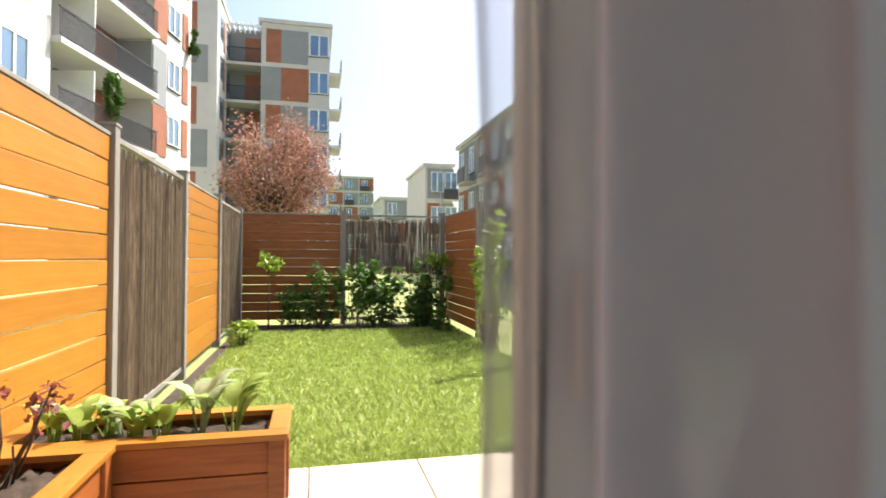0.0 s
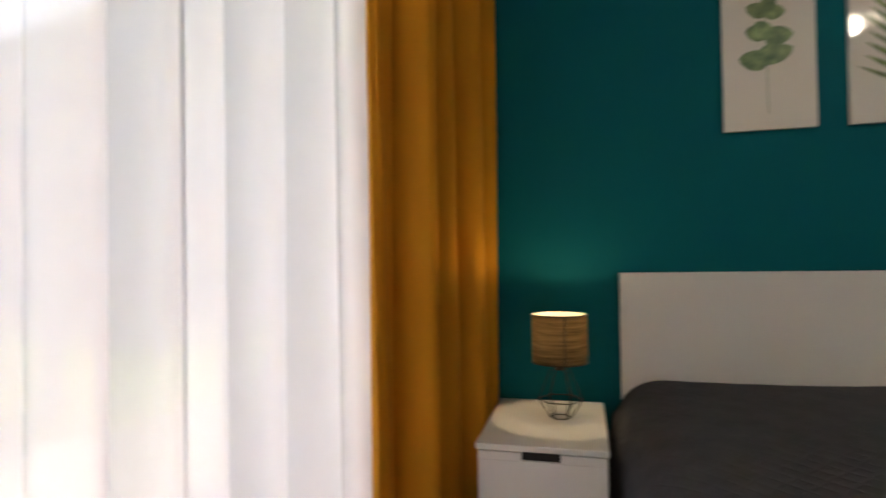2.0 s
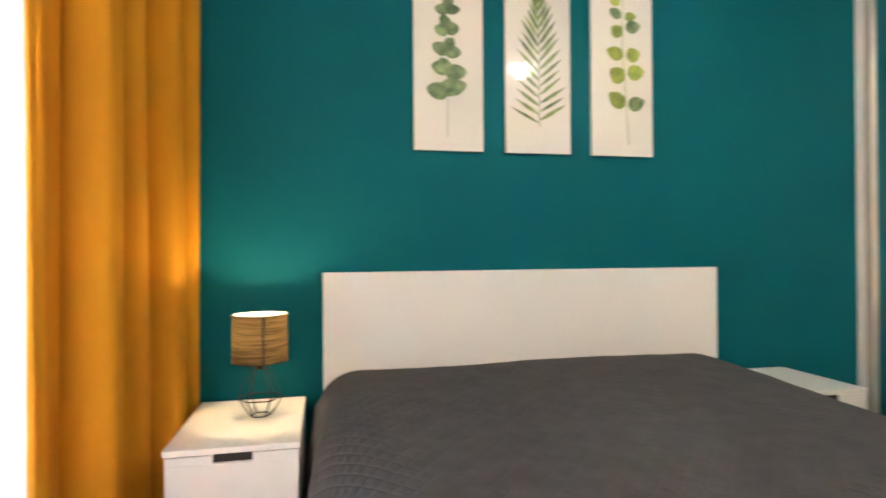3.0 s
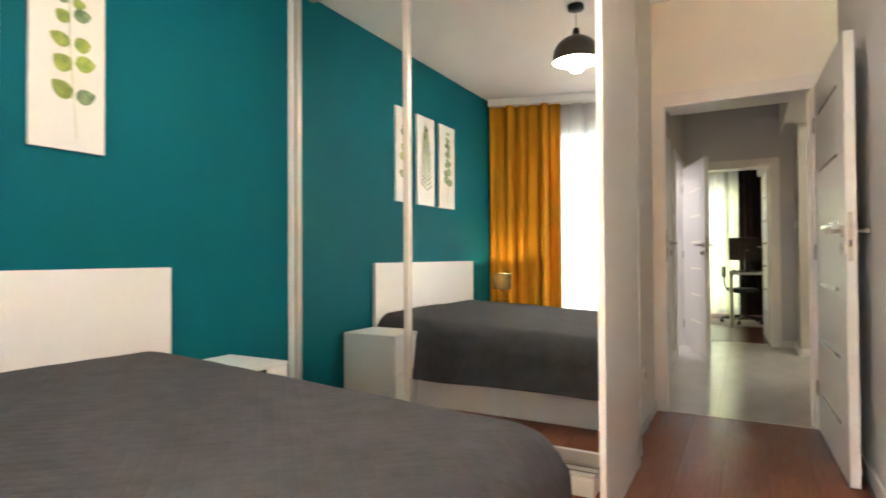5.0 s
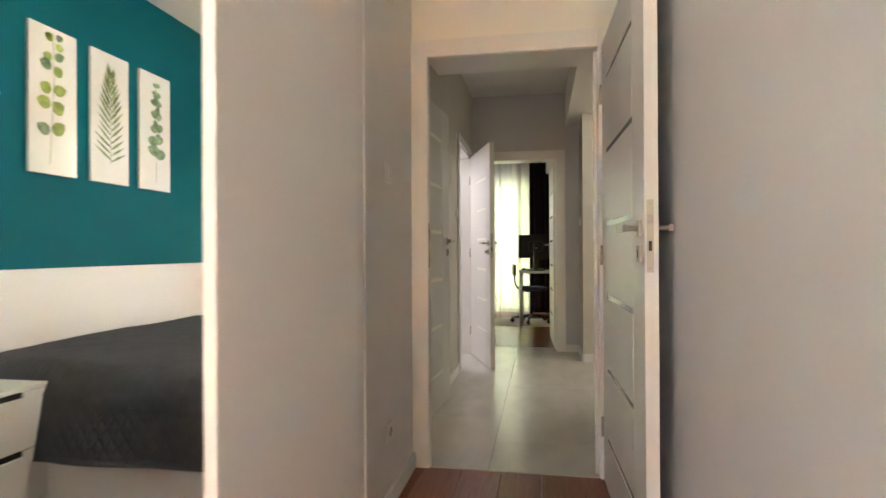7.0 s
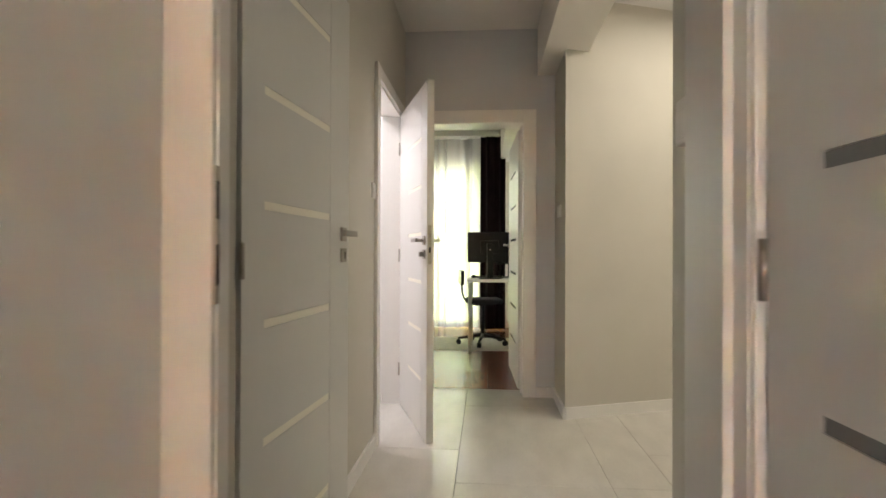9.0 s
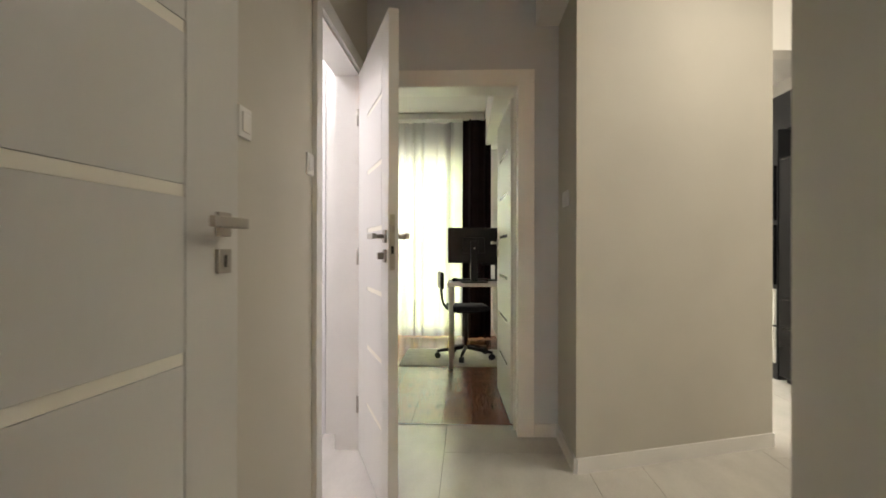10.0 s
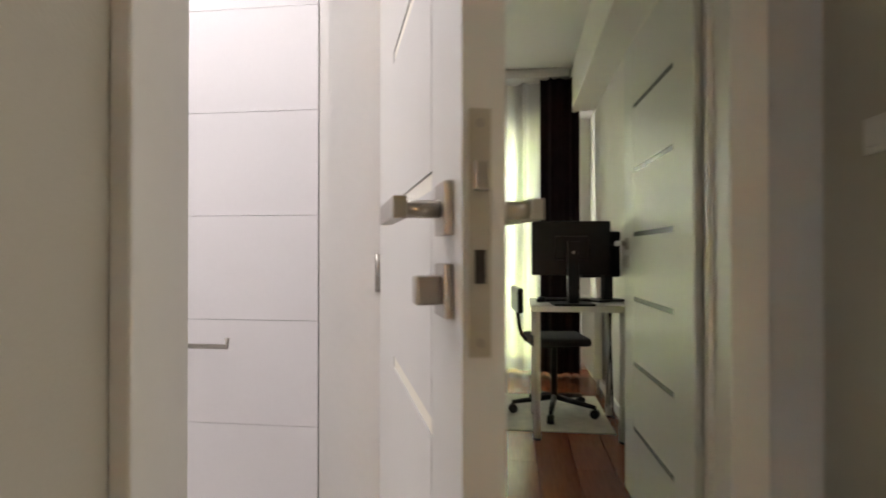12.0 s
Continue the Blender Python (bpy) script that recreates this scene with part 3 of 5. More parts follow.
add_box(bm, 2.235, 3.06, 0.193, 0.211, 2.05, 2.124, 0.003)
structure("trim_bath_door", bm, TRIM_WHITE, "white door casing")
bm = bmesh.new()
for x0, x1 in ((2.237, 2.257), (3.038, 3.058)):
    add_box(bm, x0, x1, 0.206, 0.334, 0, 2.048)
add_box(bm, 2.257, 3.038, 0.206, 0.334, 2.03, 2.048)
structure("trim_bath_lining", bm, TRIM_WHITE, "white door lining")
strike = thing("strike_plate", "satin steel strike plate in the bedroom door lining", "strike plate")
part("plate", box(-0.0195, -0.0045, 0.0245, 0.0295, 0.99, 1.21, 0.001), NICKEL, strike)
for z0, z1 in ((1.02, 1.085), (1.125, 1.185)):
    part("slot", box(-0.0165, -0.008, 0.023, 0.0246, z0, z1), SLOT, strike)
structure("threshold_bedroom", box(-0.006, 0.004, -0.787, 0.026, -0.004, 0.003), ALU, "thin metal floor strip")
structure("threshold_study", box(3.494, 3.504, -0.676, 0.096, -0.004, 0.003), ALU, "thin metal floor strip")


# ---- wardrobe with mirror doors ----
def wardrobe():
    w = thing("wardrobe", "white built-in wardrobe with sliding mirror doors", "wardrobe")
    part("side_panel", box(-1.83, -1.08, 0.034, 0.060, 0.0, H - 0.01, 0.002), LACQUER, w)
    part("rear_panel", box(-1.079, -0.943, 0.054, 0.090, 0.0, H - 0.01, 0.002), WHITE_WALL, w)
    part("edge_band", box(-0.958, -0.942, 0.048, 0.055, 0.0, H - 0.01, 0.002), TRIM_WHITE, w, "bright white edge band")
    part("side_strip", box(-1.43, -1.34, TW - 0.04, TW - 0.002, 0.0, H - 0.01, 0.002), LACQUER, w, "white filler strip at the teal wall")
    part("plinth", box(-1.58, -0.95, CL + 0.03, TW - 0.002, 0.0, 0.075), LACQUER, w)
    part("back", box(-0.96, -0.945, CL + 0.03, TW - 0.002, 0.075, H - 0.01), LACQUER, w)
    track = part("bottom_track", box(-1.56, -1.36, CL + 0.03, TW - 0.04, 0.075, 0.088, 0.002), ALU, w, "aluminium sliding track")
    for x in (-1.535, -1.475):
        part("groove", box(x, x + 0.014, CL + 0.03, TW - 0.042, 0.0875, 0.0888), GREY_METAL, track, "dark running groove")
    part("top_track", box(-1.56, -1.36, CL + 0.03, TW - 0.04, H - 0.06, H - 0.012), ALU, w)
    for y0, y1, x in ((1.11, TW - 0.041, -1.40), (0.0605, 1.18, -1.434)):
        d = part("mirror_door", box(x + 0.004, x + 0.014, y0 + 0.01, y1 - 0.01, 0.10, H - 0.065), LACQUER, w, "tall sliding mirror door")
        part("mirror", box(x - 0.002, x + 0.0035, y0 + 0.03, y1 - 0.03, 0.145, H - 0.09), MIRROR, d, "tall mirror pane")
        for a, b in ((y0, y0 + 0.032), (y1 - 0.032, y1)):
            bm = box(x - 0.022, x + 0.016, a, b, 0.092, H - 0.062, 0.005)
            add_box(bm, x - 0.028, x - 0.021, a + 0.012, a + 0.02, 0.095, H - 0.065)
            part("stile", bm, ALU, d)
        part("bottom_rail", box(x - 0.014, x + 0.014, y0 + 0.03, y1 - 0.03, 0.092, 0.147, 0.003), ALU, d)
        part("top_rail", box(x - 0.014, x + 0.014, y0 + 0.03, y1 - 0.03, H - 0.092, H - 0.062, 0.003), ALU, d)
    return w


wardrobe()


# ---- bed ----
def bed():
    b = thing("bed", "double bed with white frame and tall headboard", "bed", pose(-3.125, 0, 0))
    part("headboard", box(-0.88, 0.88, 2.003, 2.036, 0.0, 0.992, 0.004), LACQUER, b, "tall white lacquered headboard")
    for s in (-1, 1):
        part("side_rail", box(s * 0.86, s * 0.885, 0.13, 2.002, 0.0, 0.385, 0.004), LACQUER, b)
    part("foot_rail", box(-0.858, 0.858, 0.10, 0.128, 0.0, 0.385, 0.004), LACQUER, b)
    part("mattress", box(-0.85, 0.85, 0.135, 1.99, 0.20, 0.40, 0.03), mat("white_mattress", (0.75, 0.74, 0.72), 0.9), b)
    return b


bed()


def bedspread():
    """A quilted spread over mattress and pillows, hanging down at both sides and the foot."""
    nx, ny = 96, 104
    half, y_head, y_foot, drop = 0.90, 1.985, 0.075, 0.29
    bm = bmesh.new()
    rnd = random.Random(4)
    total_x = 2 * half + 2 * drop + 0.10
    total_y = (y_head - y_foot) + drop + 0.05
    grid = []

    def fold(s, edge, lean, r=0.16):
        """Distance over the edge: how far out and how far down a point goes."""
        if s < edge - r:
            return s, 0.0
        a = (s - (edge - r)) / r
        if a < math.pi / 2:
            return edge - r + r * math.sin(a), r * (1 - math.cos(a))
        return edge + lean * (a - math.pi / 2), r + (s - (edge - r) - r * math.pi / 2)

    for i in range(nx + 1):
        row = []
        for j in range(ny + 1):
            u = (i / nx - 0.5) * total_x
            v = y_head - j / ny * total_y
            ox, dx = fold(abs(u), half, 0.032)
            oy, dy = fold(-(v - 0.9), 0.9 - y_foot, 0.010)
            x, y = math.copysign(ox, u), 0.9 - oy
            pillow = 0.10 * min(max(y / 1.9, 0), 1) + 0.008 * math.sin(x * 4.2 + 0.6) * max(0, y - 1.2)
            z = 0.505 + pillow - max(dx, dy) - 0.25 * min(dx, dy)
            z += 0.006 * noise.noise(Vector((x * 2.6, y * 2.6, 3))) + 0.003 * noise.noise(Vector((x * 9, y * 9, 7)))
            if dx > 0.11:
                x += math.copysign(0.010 * math.sin(y * 9.0 + 1.3 * math.sin(y * 3)), u)
            if dy > 0.11:
                y -= 0.010 * math.sin(x * 9.0)
            row.append(bm.verts.new((x, y, max(z, 0.20 + 0.006 * math.sin(5 * x + 4 * y)))))
        grid.append(row)
    for i in range(nx):
        for j in range(ny):
            bm.faces.new((grid[i][j], grid[i][j + 1], grid[i + 1][j + 1], grid[i + 1][j])).smooth = True
    bmesh.ops.recalc_face_normals(bm, faces=bm.faces[:])
    ob = whole("bedspread", bm, SPREAD, "dark grey quilted bedspread over bed and pillows", "bedspread", pose(-3.125, 0, 0))
    so = ob.modifiers.new("thickness", "SOLIDIFY")
    so.thickness, so.offset = 0.012, 0
    return ob


bedspread()


# ---- nightstands ----
def nightstand(at):
    """Two drawers with cut-out grips; the front looks along -y, the origin is the back left foot."""
    n = thing("nightstand", "white two-drawer nightstand with cut-out grips", "nightstand", at, "nightstands beside the bed")
    w, d, h = 0.37, 0.53, 0.516
    part("top", box(-0.004, w + 0.004, -d, 0, h - 0.018, h, 0.003), LACQUER, n)
    bm = bmesh.new()
    add_box(bm, 0, 0.016, -d + 0.02, 0, 0.0, h - 0.018)
    add_box(bm, w - 0.016, w, -d + 0.02, 0, 0.0, h - 0.018)
    add_box(bm, 0.016, w - 0.016, -0.012, 0, 0.0, h - 0.018)
    add_box(bm, 0.016, w - 0.016, -d + 0.02, -0.012, 0.03, 0.045)
    part("body", bm, LACQUER, n)
    for z0, z1 in ((0.022, 0.252), (0.257, h - 0.021)):
        bm = bmesh.new()
        g = 0.055
        add_box(bm, 0.003, w - 0.003, -d, -d + 0.018, z0, z1 - 0.024, 0.0015)
        add_box(bm, 0.003, w / 2 - g, -d, -d + 0.018, z1 - 0.0241, z1, 0.0015)
        add_box(bm, w / 2 + g, w - 0.003, -d, -d + 0.018, z1 - 0.0241, z1, 0.0015)
        f = part("drawer_front", bm, LACQUER, n)
        part("grip_slot", box(w / 2 - g, w / 2 + g, -d + 0.012, -d + 0.024, z1 - 0.0235, z1 - 0.0005), SLOT, f, "dark cut-out grip")
    return n


ns = nightstand(pose(-4.445, 2.002, 0))
copy_thing(ns, pose(-2.258, 2.02, 0) @ Matrix.Diagonal((1, 0.8, 1, 1)))


# ---- table lamp ----
def table_lamp(at):
    t = thing("table_lamp", "table lamp with dark linen drum shade and wire base", "lamp", at)
    shade = part("shade", lathe([(0.0905, 0.187), (0.092, 0.188), (0.092, 0.346), (0.0905, 0.347)], 40), SHADE, t, "dark linen drum shade, lit from within")
    part("lining", lathe([(0.0885, 0.189), (0.0885, 0.346)], 40), SHADE_IN, shade, "pale lining lit by the bulb")
    part("seam", box(0.018, 0.024, -0.0925, -0.088, 0.189, 0.346), DARK_METAL, shade)
    for z in (0.188, 0.346):
        part("rim", lathe([(0.0895, z - 0.002), (0.0933, z - 0.002), (0.0933, z + 0.002), (0.0895, z + 0.002)], 40), DARK_METAL, shade)
    top = [Vector((0.018 * math.cos(k * math.pi / 3), 0.018 * math.sin(k * math.pi / 3), 0.194)) for k in range(6)]
    mid = [Vector((0.073 * math.cos(k * math.pi / 3), 0.073 * math.sin(k * math.pi / 3), 0.062)) for k in range(6)]
    low = [Vector((0.034 * math.cos(k * math.pi / 3), 0.034 * math.sin(k * math.pi / 3), 0.003)) for k in range(6)]
    for k in range(6):
        j = (k + 1) % 6
        for a, b in ((top[k], mid[k]), (mid[k], mid[j]), (mid[k], low[k]), (low[k], low[j]), (top[k], top[j])):
            part("wire", rod(a, b, 0.0019, 6), DARK_METAL, t)
    part("stem", rod((0, 0, 0.16), (0, 0, 0.222), 0.014, 14), DARK_METAL, t)
    part("bulb", lathe([(0.004, 0.222), (0.012, 0.226), (0.020, 0.244), (0.020, 0.256), (0.010, 0.272), (0.001, 0.275)], 16), glow("warm_bulb_glass", (1.0, 0.72, 0.42), 0.4), t)
    return t


table_lamp(pose(-4.215, 1.775, 0.516))


# ---- pendant ----
def pendant(at):
    p = thing("pendant_lamp", "grey metal dome pendant lamp on a cord", "pendant lamp", at)
    part("ceiling_cup", lathe([(0.001, 0.0), (0.055, -0.0), (0.055, -0.03), (0.012, -0.036), (0.001, -0.036)], 24), BLACK, p)
    part("cord", rod((0, 0, -0.03), (0, 0, -0.19), 0.003, 8), BLACK, p)
    part("socket", lathe([(0.008, -0.15), (0.022, -0.165), (0.024, -0.215), (0.04, -0.225)], 20), BLACK, p)
    prof = [(0.036, -0.205)] + [(0.155 * math.sin(a), -0.345 + 0.135 * math.cos(a)) for a in (0.3, 0.55, 0.8, 1.05, 1.3, 1.5)] + [(0.158, -0.385)]
    shade = part("shade", lathe(prof, 40), GREY_METAL, p, "grey metal dome, white inside")
    part("inside", lathe([(max(r - 0.004, 0.001), z - 0.002) for r, z in prof], 40), mat("white_enamel", (0.82, 0.79, 0.72), 0.35), shade)
    part("bulb", lathe([(0.012, -0.23), (0.03, -0.265), (0.042, -0.30), (0.042, -0.32), (0.026, -0.35), (0.001, -0.362)], 20), glow("white_bulb_glass", (1.0, 0.88, 0.68), 0.7), p)
    return p


pendant(pose(-2.63, 0.56, H))


# ---- wall panels with leaves ----
def blade(cx, cz, ang, length, width, y, tip=1.0):
    """A flat pointed leaf on the panel's front."""
    bm = bmesh.new()
    n = 9
    up, lo = [], []
    for k in range(n + 1):
        u = k / n
        w = width * math.sin(math.pi * min(1, u ** 0.8)) ** tip * 0.5
        for side, store in ((1, up), (-1, lo)):
            px, pz = u * length, side * w
            store.append((cx + px * math.cos(ang) - pz * math.sin(ang), cz + px * math.sin(ang) + pz * math.cos(ang)))
    ring = lo + list(reversed(up[1:-1]))
    vs = [bm.verts.new((x, y, z)) for x, z in ring]
    bm.faces.new(vs)
    bmesh.ops.recalc_face_normals(bm, faces=bm.faces[:])
    if bm.faces[:][0].normal.y > 0:
        bmesh.ops.reverse_faces(bm, faces=bm.faces[:])
    return bm


def picture(x0, kind, seed, label):
    p = thing("wall_panel", label, "picture", pose(x0, 2.008, 1.487), "three leaf prints above the bed")
    w, h = 0.294, 0.775
    part("panel", box(0, w, 0.012, 0.031, 0, h, 0.002), PRINT, p, "white glossy glass panel")
    rnd = random.Random(seed)
    y = 0.0105
    if kind == "round":
        cx = w * 0.47
        part("stem", tube([(cx + 0.004, y, 0.055), (cx + 0.002, y, 0.25), (cx - 0.004, y, 0.5), (cx + 0.006, y, 0.71)], 0.0013, 5), LEAF_A, p)
        for k, z in enumerate((0.235, 0.325, 0.41, 0.495, 0.575, 0.645, 0.70)):
            size = 0.096 - 0.0082 * k
            for q in range(3 if k < 5 else 2):
                side = (-1, 1, -1)[q] if k % 2 else (1, -1, 1)[q]
                a = side * rnd.uniform(1.15, 1.6) if q < 2 else side * 0.5
                part("painted_leaf", blade(cx - side * 0.008, z + rnd.uniform(-0.01, 0.014), math.pi / 2 - a, size * rnd.uniform(0.85, 1.1), size * rnd.uniform(0.62, 0.8), y - 0.0006 * (1 + q), 0.6), LEAF_A, p)
    elif kind == "palm":
        cx = w * 0.51
        part("stem", box(cx - 0.0016, cx + 0.0016, y, y + 0.001, 0.115, 0.66), LEAF_C, p)
        for k in range(15):
            z = 0.135 + k * 0.036
            size = 0.135 if k < 10 else 0.135 - 0.012 * (k - 9)
            for side in (-1, 1):
                a = 1.02 - 0.05 * k + 0.08 * rnd.random()
                part("painted_leaf", blade(cx, z + side * 0.006, math.pi / 2 - side * a, size * rnd.uniform(0.88, 1.1), rnd.uniform(0.013, 0.019), y - 0.0006 * (1 + k % 3)), LEAF_C, p)
    else:
        part("stem", tube([(w * 0.60, y, 0.05), (w * 0.55, y, 0.25), (w * 0.5, y, 0.5), (w * 0.52, y, 0.75)], 0.0014, 5), LEAF_B, p)
        for k, z in enumerate((0.22, 0.335, 0.44, 0.535, 0.615, 0.68, 0.725)):
            cx = w * (0.56 - 0.012 * k)
            size = 0.100 - 0.0088 * k
            for side in (-1, 1):
                up = 0.03 * (side > 0) * (k % 2)
                part("painted_leaf", blade(cx + side * 0.008, z + up, math.pi / 2 - side * rnd.uniform(0.75, 1.5), size * rnd.uniform(0.85, 1.05), size * rnd.uniform(0.66, 0.85), y - 0.0006 * (1 + (side > 0)), 0.7), LEAF_B if rnd.random() < 0.75 else LEAF_A, p)
    return p


picture(-3.638, "round", 1, "tall white panel with a eucalyptus sprig of round leaves")
picture(-3.245, "palm", 2, "tall white panel with a green palm frond")
picture(-2.85, "sprig", 3, "tall white panel with a sprig of yellow-green leaves")


# ---- bedroom curtains and window ----
LAY = GARDEN @ Matrix.Translation((-0.33, 0, 0)) @ Matrix.Rotation(radians(90), 4, "Z")
# local x runs along the window (garden y), local -y looks into the room
cur = whole("orange_curtain", cloth(1.455, 2.22, 0.012, 2.665, 0.062, 7, 5, 12, 0, 0.25), ORANGE, "mustard orange floor-length curtain drawn aside", "curtain", LAY @ Matrix.Translation((0, -0.02, 0)))
so = cur.modifiers.new("thickness", "SOLIDIFY")
so.thickness = 0.003
voile = thing("sheer_curtain", "white sheer curtain drawn half across", "curtain", LAY @ Matrix.Translation((0, 0.03, 0)))
for a, b, waves, seed in ((0.225, 0.41, 1, 8), (0.495, 1.50, 7, 10)):
    part("cloth", cloth(a, b, 0.015, 2.665, 0.034, waves, seed, 14, 0, 0.3, 12, 0.0, 0.6), SHEER, voile, "dense folds of white voile")
part("cloth", cloth(0.385, 0.535, 0.015, 2.665, 0.006, 1, 22, 12, 0, 0.2, 10), THIN, voile, "single smooth layer of voile")
bm = cloth(0.150, 0.235, 0.015, 2.665, 0.014, 2, 21, 24, 0, 0.3, 12, 0.0, 0.6)
for v in bm.verts:
    # the free edge swings into the room above hand height and curls a little
    loose = min(max((0.235 - v.co.x) / 0.085, 0.0), 1.0)
    lift = min(max((v.co.z - 0.80) / 0.55, 0.0), 1.0)
    v.co.y -= 0.09 * loose * lift
    v.co.x += loose * (0.018 - 0.042 * lift + 0.008 * math.sin(7.0 * v.co.z))
part("edge", bm, VOILE, voile, "thin single-layer edge of the voile")
for k, x in enumerate((0.186, 0.196)):
    pts = [(x + 0.006 * math.sin(2.2 * v + k) + 0.012 * k * max(0.0, 0.35 - v), -0.012 - 0.006 * k, 2.6 - 2.3 * v) for v in [i / 16 for i in range(17)]]
    part("cord", tube(pts, 0.0016, 6), GREY_METAL, voile, "thin grey draw cord")



def window(name, at, y0, y1, z0, z1, posts, label):
    """White frames with panes; x is the depth, y the width."""
    w = thing(name, label, "window", at)
    w["kind"] = "structure"
    bm = bmesh.new()
    add_box(bm, -0.06, 0, y0, y0 + 0.06, z0, z1)
    add_box(bm, -0.06, 0, y1 - 0.06, y1, z0, z1)
    add_box(bm, -0.06, 0, y0 + 0.06, y1 - 0.06, z1 - 0.07, z1)
    add_box(bm, -0.06, 0, y0 + 0.06, y1 - 0.06, z0, z0 + 0.05)
    part("window_frame", bm, TRIM_WHITE, w)
    for p in posts:
        part("mullion", box(-0.07, 0.012, p - 0.06, p + 0.06, z0 + 0.05, z1 - 0.07, 0.004), TRIM_WHITE, w)
    return w


win = window("window_bedroom", GARDEN @ Matrix.Translation((-0.60, 0, 0)), -0.75, 1.62, 0.0, 2.38, [0.36], "tall white window with its glazed door standing open")
pane = part("pane", box(-0.035, -0.029, 0.42, 1.56, 0.05, 2.31), GLASS, win, "clear window pane")
pane.visible_shadow = False
part("sash", add_box(add_box(box(-0.05, 0.0, 0.421, 0.48, 0.05, 2.31, 0.004), -0.05, 0.0, 0.48, 1.5, 0.05, 0.12), -0.05, 0.0, 0.48, 1.5, 2.24, 2.31), TRIM_WHITE, win)
part("window_handle", box(0.012, 0.05, 0.33, 0.36, 0.95, 1.09, 0.006), NICKEL, win)

win2 = window("window_study", pose(7.30, 0, 0), -0.35, 1.75, 0.02, 2.25, [0.45], "tall white study window")
pane = part("pane", box(-0.035, -0.029, -0.29, 1.69, 0.07, 2.18), GLASS, win2)
pane.visible_shadow = False
SLAY = Matrix.Translation((6.93, 0, 0)) @ Matrix.Rotation(radians(90), 4, "Z")
whole("sheer_curtain", cloth(-0.38, 1.9, 0.02, 2.66, 0.035, 15, 12, 8, 0, 0.2), NET, "white sheer curtain across the study window", "curtain", SLAY)
cur = whole("dark_curtain", cloth(-0.68, -0.34, 0.02, 2.66, 0.05, 4, 13, 8, 0, 0.2), BLACKOUT, "dark plum floor-length curtain drawn aside", "curtain", SLAY @ Matrix.Translation((0, 0.13, 0)))
so = cur.modifiers.new("thickness", "SOLIDIFY")
so.thickness = 0.003


# ---- garden, in the garden's own frame ----
structure("ground", box(-420, 420, -420, 420, -0.6, -0.10), LAWN, "mown lawn running on as ground")
# slab out of view, added so that no sun strikes the curtain
structure("balcony_above", box(-2.3, -0.80, -4.2, 6.2, 2.82, 3.05), RENDER_WHITE, "unseen balcony slab added to keep the sun off the window", GARDEN)
GROUND = -0.08


def fence_post(x, y, h=2.02):
    p = thing("fence_post", "weathered grey square fence post with a flat cap", "fence post", GARDEN @ Matrix.Translation((x, y, -0.10)), "fence posts round the garden")
    part("post", box(-0.045, 0.045, -0.045, 0.045, 0, h, 0.004), POST_GREY, p)
    part("cap", box(-0.052, 0.052, -0.052, 0.052, h, h + 0.02, 0.004), POST_GREY, p)
    return p


def board_panel(a, b, wood, seed, label):
    """Ten horizontal boards between two posts."""
    a, b = Vector((*a, -0.02)), Vector((*b, -0.02))
    d = b - a
    length = d.length - 0.10
    at = GARDEN @ Matrix.Translation(a + d.normalized() * 0.05) @ Matrix.Rotation(math.atan2(d.y, d.x), 4, "Z")
    f = thing("board_fence", label, "fence", at, "fence panels round the garden")
    rnd = random.Random(seed)
    me = None
    for k in range(12):
        if me is None:
            ob = part("board", box(0, length, -0.011, 0.011, 0, 0.1465, 0.005), wood, f)
            me = ob.data
        else:
            ob = new("board", me)
            ob.parent = f
        ob.location = (0, rnd.uniform(-0.003, 0.003), 0.02 + k * 0.1545)
        ob.rotation_euler = (0, rnd.uniform(-0.0025, 0.0025), 0)
    part("top_rail", box(0, length, -0.02, 0.02, 1.872, 1.895, 0.003), POST_GREY, f, "dark top rail")
    return f


def reed_panel(a, b, seed, label, low=0.0):
    """A mat of thin reeds bound with wire in a frame."""
    a, b = Vector((*a, -0.02)), Vector((*b, -0.02))
    d = b - a
    length = d.length - 0.10
    at = GARDEN @ Matrix.Translation(a + d.normalized() * 0.05) @ Matrix.Rotation(math.atan2(d.y, d.x), 4, "Z")
    f = thing("reed_fence", label, "fence", at, "fence panels round the garden")
    rnd = random.Random(seed)
    bm = bmesh.new()
    n = int(length / 0.0115)
    for layer in range(2):
        for k in range(n):
            x = (k + rnd.random()) / n * length
            z0, z1 = low + rnd.uniform(0.03, 0.09), rnd.uniform(1.74, 1.85)
            y = layer * 0.009 + rnd.uniform(-0.004, 0.004)
            add_rod(bm, (x, y, z0), (x + rnd.uniform(-0.03, 0.03), y, z1), rnd.uniform(0.003, 0.0062), 4)
    r = part("reeds", bm, REED, f, "brown dried reed screen")
    r["kind"] = "stuff"
    part("top_rail", box(0, length, -0.02, 0.02, 1.86, 1.895, 0.003), POST_GREY, f)
    part("bottom_rail", box(0, length, -0.02, 0.02, 0.0, 0.04, 0.003), POST_GREY, f)
    for z in (0.35, 0.9, 1.45):
        part("wire", rod((0, -0.012, z), (length, -0.012, z), 0.002, 5), DARK_METAL, f)
    return f


LEFT, BACK, RIGHT = -1.20, -10.2, 2.46
for x in (-1.95, -3.94, -5.93, -7.97):
    fence_post(x, LEFT)
for x, y in ((BACK, LEFT), (BACK, 0.57), (BACK, 2.40), (-8.0, RIGHT), (-6.0, RIGHT), (-4.0, RIGHT), (-2.0, RIGHT)):
    fence_post(x, y)
